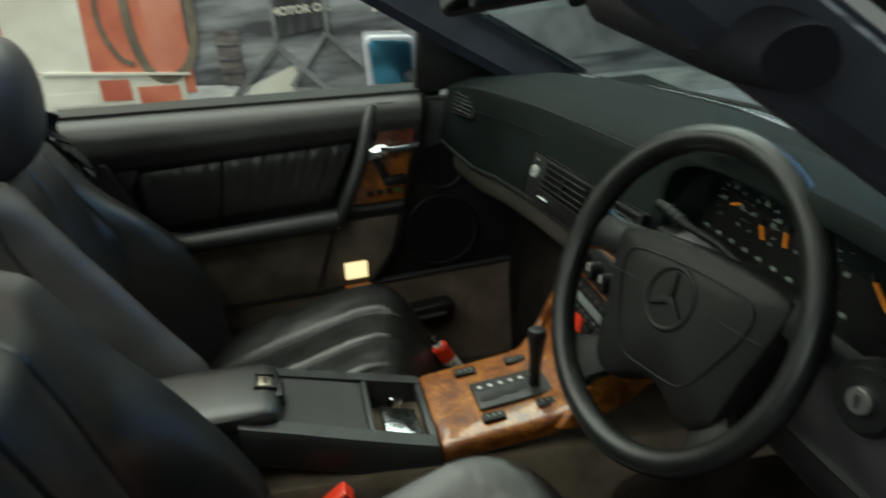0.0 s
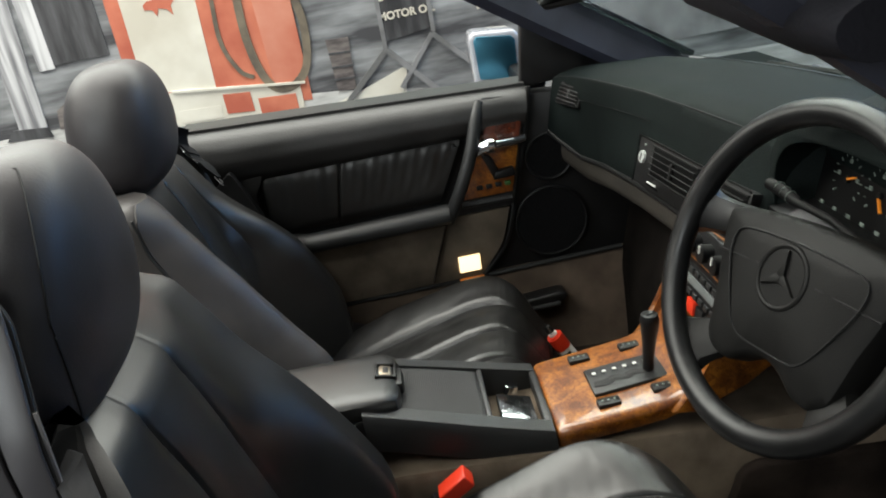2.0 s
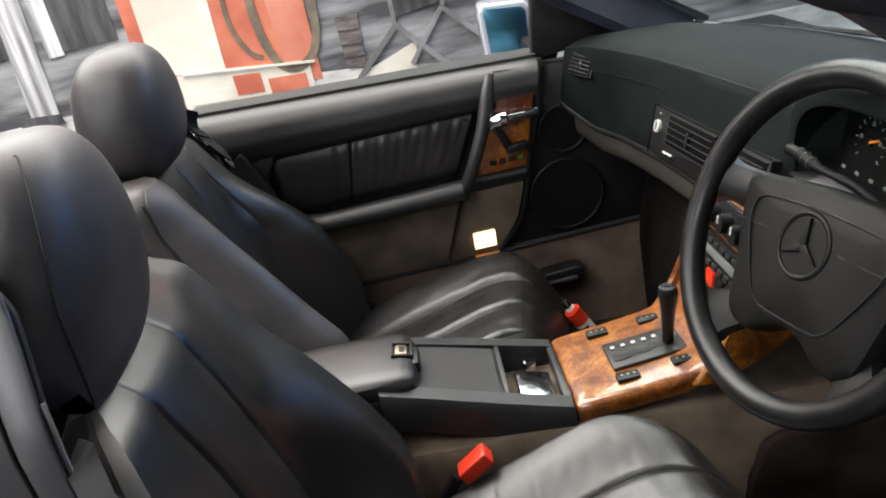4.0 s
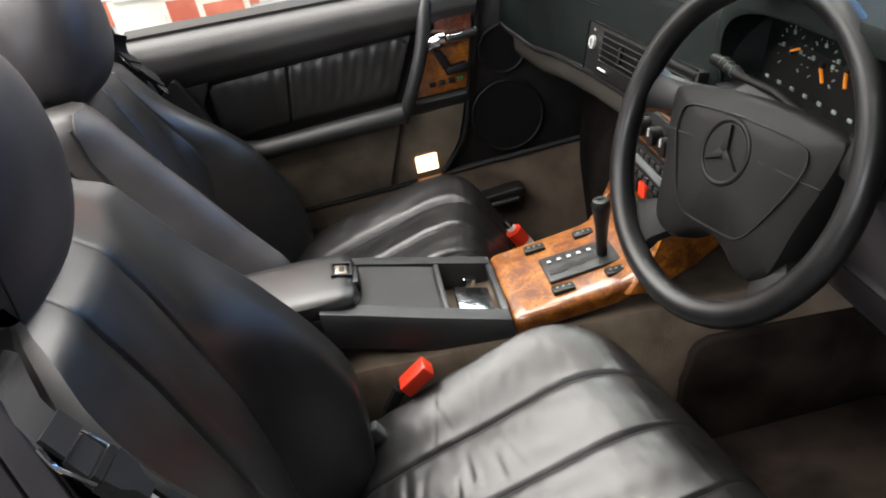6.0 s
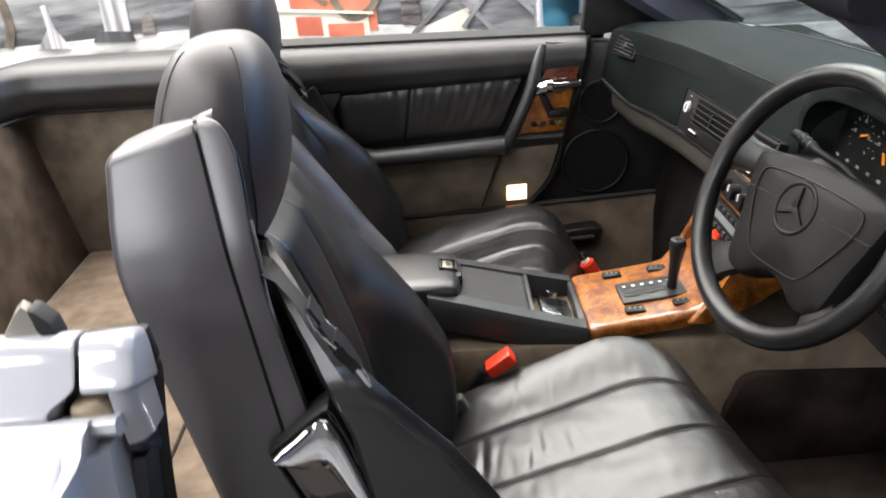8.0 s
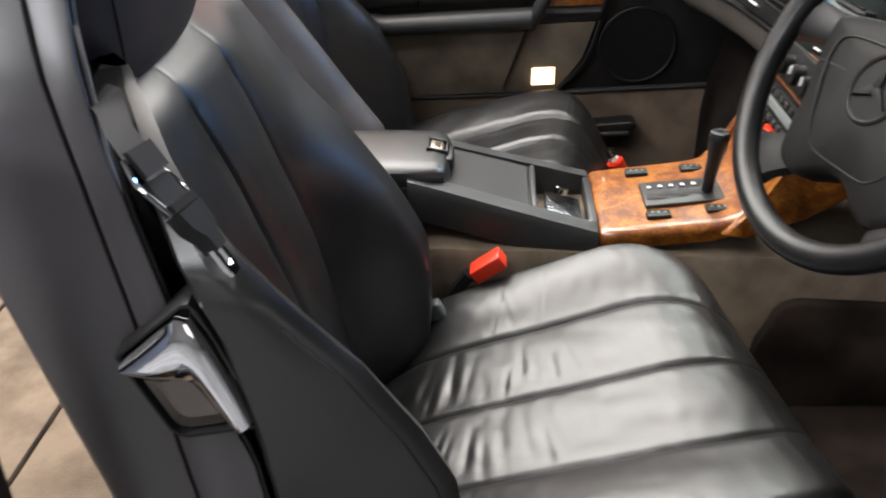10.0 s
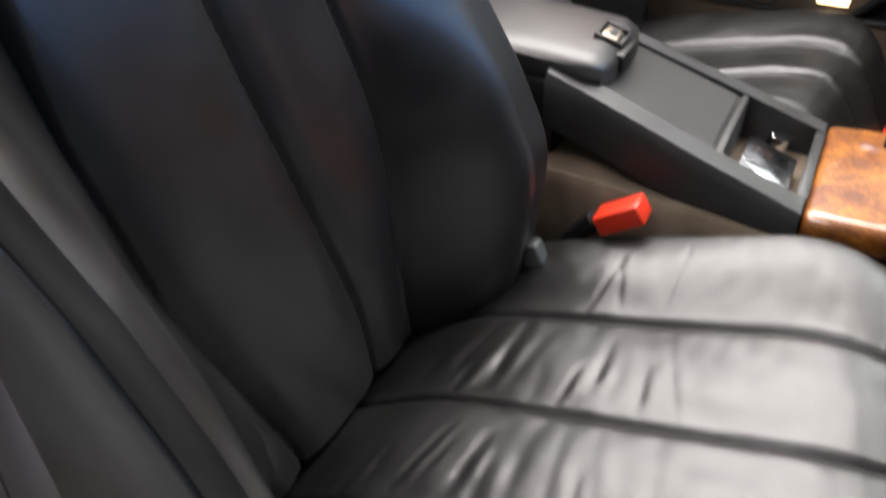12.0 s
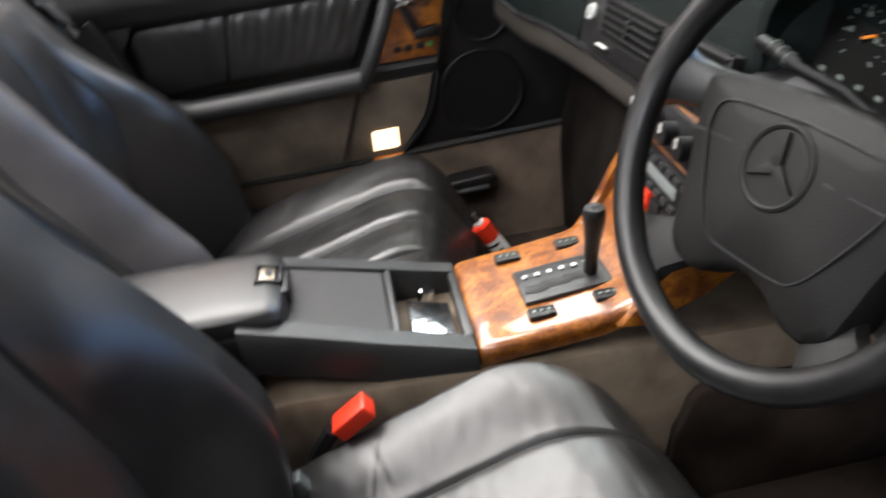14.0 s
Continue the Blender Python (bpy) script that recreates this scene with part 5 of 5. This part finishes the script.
    if wing == 1.0:
        run = ((-0.468, -0.225, 0.976, 0.5), (-0.455, -0.236, 0.982, 0.7), (-0.440, -0.262, 0.984, 0.9), (-0.424, -0.290, 0.981, 1.0), (-0.410, -0.305, 0.971, 1.0))
        sides = [Vector((-0.2, -0.35, -0.55)).lerp(W, k).normalized() * 0.020 for x, l, z, k in run]
        badd("webbing", loft([[P(x - w.x, l - w.y, z - w.z), P(x + w.x, l + w.y, z + w.z), P(x + w.x - 0.003, l + w.y, z + w.z + 0.001), P(x - w.x - 0.003, l - w.y, z - w.z + 0.001)] for (x, l, z, k), w in zip(run, sides)]), WEBBING)
    else:
        badd("webbing", loft([[bp(d, o - 0.021, a), bp(d, o - 0.021, a + 0.003), bp(d, o + 0.021, a + 0.003), bp(d, o + 0.021, a)] for d, a, o in ((-0.046, -0.030, -0.004), (-0.036, -0.014, -0.002), (-0.024, -0.004, 0.0), (-0.008, 0.0, 0.0))]), WEBBING)
    badd("fold", joined(flat([(-0.014, -0.022), (-0.012, 0.023), (0.012, 0.023), (0.010, -0.022)], -0.004, -0.001), flat([(0.014, -0.020), (0.014, 0.021), (0.036, 0.021), (0.036, -0.020)], -0.001, 0.002)), WEBBING, "folded belt webbing")
    badd("guide", joined(flat([(0.037, -0.023), (0.037, 0.024), (0.045, 0.024), (0.045, -0.023)], -0.005, 0.003)), BLACK, "black belt guide")
    for w in (-0.0245, 0.025):
        badd("guide_edge", tube(smooth_line([bp(-0.008, w, 0.000), bp(0.012, w * 1.10, 0.002), bp(0.028, w * 1.06, 0.000), bp(0.044, w, -0.002)], 4), 0.0016, 6), CHROME)
    badd("tongue_body", flat([(0.046, -0.023), (0.046, 0.024), (0.062, 0.021), (0.074, 0.011), (0.088, 0.010), (0.088, -0.010), (0.076, -0.012), (0.066, -0.021)], -0.006, 0.004), BLACK, "black belt tongue grip")
    badd("tongue", joined(flat([(0.086, -0.011), (0.086, -0.004), (0.108, -0.004), (0.108, -0.011)], -0.003, 0.000), flat([(0.086, 0.004), (0.086, 0.011), (0.108, 0.011), (0.108, 0.004)], -0.003, 0.000), flat([(0.106, -0.011), (0.106, 0.011), (0.114, 0.008), (0.114, -0.008)], -0.003, 0.0)), CHROME, "steel belt tongue")
    # tilt handle: dark bezel, polished recess and a bent lever across its corner
    hy = OUT(0.79) - 0.004
    RO = [(-0.489, 0.802), (-0.486, 0.806), (-0.432, 0.847), (-0.426, 0.848), (-0.421, 0.842), (-0.393, 0.750), (-0.392, 0.743), (-0.397, 0.736), (-0.452, 0.726), (-0.461, 0.728), (-0.466, 0.734)]
    cx, cz = -0.438, 0.789
    ring = lambda k: [(cx + (a - cx) * k, cz + (b - cz) * k) for a, b in RO]
    HY = lambda d: yc + s * (hy + d)
    hp = lambda a, b, d: (P(a + 0.010, 0, b)[0], HY(d), P(a, 0, b)[2] + 0.005)
    add("handle_bezel", loft([[hp(a, b, d) for a, b in ring(k)] for k, d in ((1.04, 0.02), (1.04, -0.004), (1.0, -0.008), (0.95, -0.008), (0.92, 0.002), (0.6, 0.002))]), BLACK, "dark bezel of the tilt handle")
    add("handle_recess", loft([[hp(a, b, d) for a, b in ring(k)] for k, d in ((0.925, 0.0), (0.90, -0.003), (0.65, 0.004), (0.30, 0.006))]), DARK_CHROME, "polished recess plate")
    lever = (((-0.485, 0.801), (-0.480, 0.793)), ((-0.478, 0.808), (-0.470, 0.785)), ((-0.466, 0.817), (-0.459, 0.780)), ((-0.450, 0.830), (-0.449, 0.782)), ((-0.436, 0.841), (-0.443, 0.781)), ((-0.427, 0.840), (-0.4375, 0.778)), ((-0.418, 0.818), (-0.432, 0.768)), ((-0.408, 0.782), (-0.424, 0.750)), ((-0.401, 0.755), (-0.419, 0.740)), ((-0.399, 0.745), (-0.416, 0.736)))
    dome = ((0.0, -0.003), (0.05, -0.012), (0.2, -0.0165), (0.45, -0.0185), (0.7, -0.0165), (0.93, -0.011), (1.0, -0.002))
    add("tilt_handle", loft([[hp(p[0] + (q[0] - p[0]) * u, p[1] + (q[1] - p[1]) * u, d) for u, d in dome] for p, q in lever]), CHROME, "broad chrome seat tilt lever")

    # grey hinge cover in the corner of cushion and backrest
    hx, hl, hz = (-0.305, 0.186, 0.512) if wing == 1.0 else (-0.292, -0.211, 0.583)
    add("hinge_cover", turned(box(-0.011, 0.011, -0.010, 0.010, -0.022, 0.009, 0.004, 3), Matrix.Translation(P(hx, hl, hz)) @ Euler((0, radians(-25), 0)).to_matrix().to_4x4()), HINGE, "grey plastic hinge cover")

    # buckle on the tunnel side
    bk = thing("belt_buckle", "red belt buckle on a black stalk beside the seat", "seat belt buckle", "belt buckles", at=P(-0.27, 0.2, 0.5))
    kinv = bk.matrix_world.inverted()
    bm4 = Matrix.Translation(P(-0.229, 0.226, 0.554)) @ Euler((0, radians(56), 0)).to_matrix().to_4x4()
    part("red_button", turned(turned(box(-0.011, 0.011, -0.015, 0.015, -0.026, 0.023, 0.003, 3), bm4), kinv), RED, bk, "red plastic buckle")
    part("stalk", turned(tube([P(-0.30, 0.228, 0.46), P(-0.278, 0.228, 0.51), P(-0.256, 0.226, 0.540)], 0.010, 8), kinv), BLACK, bk)
    return top


seat("bucket_seat", "black leather driver seat with fluted, creased cushion and headrest", 1, -0.37, 0.0)
seat("bucket_seat", "black leather passenger seat set back, beside the lit door lamp", -1, 0.37, -0.14, 0.09, -0.062, 0.25, 0.5, (-0.667, 0.335, 1.042), (0.082, 0.114, 0.109), (-0.009, 0.13), 0.01, 1.075, (-0.469, -0.240, 0.925))

# ---- rear compartment and body behind the seats ----
rear_c = thing("rear_compartment", "brown carpeted luggage shelf behind the seats", "rear shelf", kind="structure")
part("shelf_floor", box(-1.25, -0.60, -0.70, 0.70, 0.44, 0.47, 0.01), BEIGE, rear_c, "light brown carpet shelf")
for x in (-0.78, -0.98):
    part("shelf_joint", box(x - 0.003, x + 0.003, -0.60, 0.55, 0.466, 0.473, 0.001), CARPET_DARK, rear_c)
part("rear_wall", slab([(-1.25, 0.46), (-1.32, 0.90), (-1.38, 0.92), (-1.38, 0.46)], "y", -0.72, 0.72, 0.01), CARPET_MID, rear_c)
part("front_step", box(-0.62, -0.585, -0.70, 0.70, 0.26, 0.46, 0.01), CARPET, rear_c)
part("side_carpet", slab([(-0.69, 0.46), (-0.69, 0.87), (-1.36, 0.90), (-1.36, 0.46)], "y", 0.69, 0.74, 0.006), CARPET_DOOR, rear_c, "brown carpet rear side panel")
part("side_carpet", slab([(-0.62, 0.30), (-0.62, 0.50), (-0.9, 0.56), (-1.36, 0.62), (-1.36, 0.30)], "y", -0.74, -0.70, 0.006), BEIGE, rear_c)


def quarter_pad(u, v):
    x = -0.69 - 0.70 * u
    top = BELT(x) - 0.01 * u
    z = top - 0.115 + 0.115 * v
    y = line([0, 0.12, 0.5, 0.85, 1.0], [0.685, 0.662, 0.650, 0.665, 0.70], v) - 0.25 * ease(0.75, 1.0, u) ** 2
    return (x, y, z)


part("quarter_pad", strip(quarter_pad, 24, 12, (0, 0.07, 0)), LEATHER_PANEL, rear_c, "dark padded rear quarter trim")
part("pad_edge", tube([Vector(quarter_pad(i / 20, 0.0)) + Vector((0, 0.004, -0.004)) for i in range(21)], 0.005, 6), RUBBER, rear_c)
part("rear_deck", box(-1.75, -1.36, -0.72, 0.72, 0.86, 0.955, 0.03, 3), PAINT, rear_c, "white body deck")
rb = thing("rear_buckle", "red belt buckle end lying behind the driver seat", "seat belt buckle", "belt buckles", at=(-0.60, -0.50, 0.47))
part("red_button", box(-0.012, 0.016, -0.018, 0.018, 0.075, 0.10, 0.004), RED, rb, "red plastic buckle")
part("sleeve", box(-0.014, 0.014, -0.02, 0.02, 0.0, 0.08, 0.004), BLACK, rb)
# left outer body
part("left_flank", slab([(-1.7, 0.30), (-1.7, 0.90), (-0.68, 0.885), (0.08, 0.845), (0.5, 0.76), (1.6, 0.70), (1.75, 0.6), (1.7, 0.3)], "y", 0.76, 0.84, 0.02, 3), PAINT, car, "white left body side")
part("bonnet", strip(lambda u, v: (0.60 + 1.15 * u, -0.80 + 1.6 * v, 0.80 - 0.12 * u * u + 0.03 * (1 - (2 * v - 1) ** 2)), 10, 12, (0, 0, -0.03)), PAINT, car, "white bonnet")
part("scuttle", strip(lambda u, v: (0.50 + 0.12 * u - 0.13 * (2 * v - 1) ** 2, -0.72 + 1.44 * v, 0.872 - 0.01 * u), 4, 16, (0, 0, -0.03)), BLACK, car, "black scuttle below the windscreen")
for a, b in (((0.50, 0.45), (0.56, -0.1)), ((0.52, -0.05), (0.55, -0.5))):
    part("wiper", tube([(a[0], a[1], 0.905), ((a[0] + b[0]) / 2 + 0.03, (a[1] + b[1]) / 2, 0.91), (b[0], b[1], 0.905)], 0.005, 6), BLACK, car)

# ---- driver side rear jamb ----
jamb = thing("door_jamb", "white driver-side door jamb with latch opening", "door jamb")
WING = ((-0.70, 0.93), (-0.70, 0.978), (-0.711, 0.992), (-0.731, 0.998), (-0.741, 0.991), (-0.746, 0.983), (-0.758, 0.966), (-0.766, 0.957), (-0.772, 0.948), (-0.764, 0.938), (-0.735, 0.93))


def wing_ring(x, lift, tuck):
    """A ring of the rear wing; below the shoulder its front end is cut back by tuck."""
    return [(x - tuck * ease(0.968, 0.950, q.z), q.y, q.z + lift) for q in smooth_line([(0.0, y, z) for y, z in WING + WING[:1]], 5)[:-1]]


def toward(ring, k, dx):
    c = sum((Vector(p) for p in ring), Vector()) / len(ring)
    return [tuple(Vector(p).lerp(c, k) + Vector((dx, 0, 0))) for p in ring]


end = wing_ring(-0.585, 0.0, 0.022)
part("wing_top", loft([toward(end, 0.06, 0.003), toward(end, 0.02, 0.002), end, wing_ring(-0.70, 0.004, 0.0), wing_ring(-0.95, 0.012, 0.0), wing_ring(-1.5, 0.02, 0.0)]), PAINT, jamb, "white rear wing")
CAP = ((-0.70, 0.935), (-0.70, 0.980), (-0.711, 0.991), (-0.731, 0.9965), (-0.741, 0.990), (-0.746, 0.982), (-0.757, 0.966), (-0.757, 0.960), (-0.745, 0.952))
cap_ring = [tuple(q) for q in smooth_line([(0.0, y, z) for y, z in CAP + CAP[:1]], 5)[:-1]]
part("jamb_cap", loft([toward(cap_ring, k, x) for x, k in ((-0.5375, 0.30), (-0.538, 0.20), (-0.540, 0.10), (-0.544, 0.03), (-0.550, 0.0), (-0.5775, 0.0), (-0.579, 0.03))]), PAINT, jamb, "white jamb cap beside a dark panel gap")
part("jamb_column", loft([[(-0.558, y - 0.001, z), (-0.5545, y, z), (-0.547, y + 0.004, z), (-0.542, y + 0.014, z), (-0.541, y + 0.03, z), (-0.541, -0.712, z), (-0.558, -0.712, z)] for z, y in ((0.968, -0.756), (0.955, -0.757), (0.94, -0.756), (0.925, -0.753), (0.905, -0.750))]), PAINT, jamb, "white column of the door jamb")
part("gap_filler", box(-0.62, -0.572, -0.742, -0.705, 0.935, 0.975, 0.004), RUBBER, jamb)
part("latch_opening", box(-0.618, -0.556, -0.744, -0.715, 0.925, 0.958, 0.003), RUBBER, jamb)
part("latch_claw", turned(slab([(-0.02, -0.010), (0.012, -0.012), (0.018, 0.0), (0.010, 0.012), (-0.014, 0.010)], "y", -0.012, 0.012, 0.004), Matrix.Translation((-0.576, -0.748, 0.942))), material("brassy_latch", (0.42, 0.34, 0.24), 0.4, metal=0.6), jamb, "brass-coloured latch claw")
part("latch_ledge", loft([[(x, -0.745, 0.936), (x, -0.766, 0.943), (x, -0.772, 0.941), (x, -0.774, 0.934), (x, -0.768, 0.926), (x, -0.745, 0.925)] for x in (-0.580, -0.578, -0.556, -0.553)]), PAINT, jamb, "white lip under the latch")
part("jamb_hollow", slab([(-0.795, 0.936), (-0.745, 0.928), (-0.745, 0.87), (-0.79, 0.85), (-0.845, 0.86), (-0.835, 0.915)], "x", -0.60, -0.584, 0.004, 3), PAINT, jamb, "white panel below the latch")
part("jamb_cover", slab([(-0.742, 0.942), (-0.708, 0.935), (-0.702, 0.875), (-0.715, 0.868), (-0.748, 0.896)], "x", -0.585, -0.550, 0.006, 3), NAVY, jamb, "navy plastic cover")
part("jamb_strip", loft([[(x - 0.01, -0.745, z), (x, -0.742, z), (x + 0.003, -0.725, z), (x, -0.704, z), (x - 0.01, -0.702, z)] for z, x in ((0.885, -0.553), (0.80, -0.566), (0.66, -0.578), (0.5, -0.570), (0.36, -0.532))]), NAVY, jamb, "dark navy jamb trim strip")
LOWER = ((-0.735, 0.930), (-0.772, 0.9465), (-0.788, 0.942), (-0.797, 0.934), (-0.806, 0.927), (-0.835, 0.916), (-0.857, 0.885), (-0.866, 0.80), (-0.87, 0.60), (-0.865, 0.35), (-0.76, 0.35), (-0.735, 0.70))
part("lower_wing", loft([[(x - 0.35 * max(0.0, -0.80 - y) * cut - 0.03 * cut * ease(0.85, 0.6, z), y, z + lift) for y, z in LOWER] for x, cut, lift in ((-0.572, 1, -0.001), (-0.576, 1, 0.0), (-0.80, 0, 0.008), (-1.5, 0, 0.016))]), PAINT, jamb, "white rear wing below the shoulder")
part("jamb_face", loft([[(x, -0.705, z), (x + 0.004, -0.72, z), (x + 0.004, -0.775, z), (x - 0.02, -0.80, z), (-0.62, -0.80, z), (-0.62, -0.705, z)] for z, x in ((0.92, -0.566), (0.80, -0.577), (0.66, -0.588), (0.5, -0.58), (0.34, -0.54))]), PAINT, jamb, "white jamb face")
part("jamb_bead", tube([(-0.572, -0.765, 0.86), (-0.582, -0.765, 0.74), (-0.584, -0.765, 0.6)], 0.003, 6), PAINT, jamb)
part("jamb_seal", tube(smooth_line([(-0.548, -0.701, 0.982), (-0.545, -0.702, 0.95), (-0.552, -0.703, 0.90), (-0.566, -0.701, 0.80), (-0.578, -0.70, 0.62), (-0.55, -0.70, 0.45)], 8), 0.0095, 8), RUBBER, jamb, "black rubber door seal")
part("roof_catch", loft([[(-0.652 + a, -0.712 - b, 0.990), (-0.610 + a, -0.712 - b, 0.990), (-0.613 + a, -0.712 - b, 1.004), (-0.619 + a, -0.712 - b, 1.020), (-0.624 + a, -0.712 - b, 1.024), (-0.631 + a, -0.712 - b, 1.018)] for a, b in ((0.0, 0.0), (0.004, 0.014))]), material("grey_metal_catch", (0.30, 0.28, 0.25), 0.45, metal=0.6), jamb, "grey metal roof catch")
part("catch_cover", slab([(-0.609, 0.990), (-0.598, 0.992), (-0.601, 1.008), (-0.611, 1.020), (-0.617, 1.022), (-0.611, 1.004)], "y", -0.728, -0.708, 0.002), RUBBER, jamb)

# ---- small can beside the passenger seat ----
can = thing("spray_can", "small red and white spray can leaning in the passenger footwell", "spray can", at=(0.078, 0.45, 0.300))
can.rotation_euler = (0, radians(-27), 0)
for nm, z0, z1, r, mat in (("can_body", 0.0, 0.104, 0.0170, MARK), ("can_band", 0.098, 0.138, 0.0175, RED), ("can_neck", 0.136, 0.146, 0.010, MARK), ("can_top", 0.145, 0.166, 0.0085, CHROME)):
    part(nm, disc((0, 0, (z0 + z1) / 2), (0, 0, 1), r, z1 - z0, 24, 0.003), mat, can)
for k in range(6):
    part("can_print", loft([[(1.012 * 0.017 * math.cos(q), 1.012 * 0.017 * math.sin(q), z) for q in (radians(200 + 14 * i) for i in range(8))] + [(0.014 * math.cos(q), 0.014 * math.sin(q), z) for q in (radians(298 - 14 * i) for i in range(8))] for z in (0.012 + 0.015 * k, 0.018 + 0.015 * k)]), BLACK if k % 3 else RED, can)
rail = tagged(part("release_handle", slab([(-0.018, 0.408), (-0.012, 0.428), (0.070, 0.432), (0.084, 0.428), (0.086, 0.414), (0.070, 0.406)], "y", 0.622, 0.668, 0.005, 3), BLACK), "black lever in a recess of the carpeted sill", "lever")
part("grip", slab([(-0.012, 0.402), (-0.010, 0.411), (0.066, 0.412), (0.068, 0.403)], "y", 0.612, 0.640, 0.003, 3), GREY, rail, "grey grip edge")
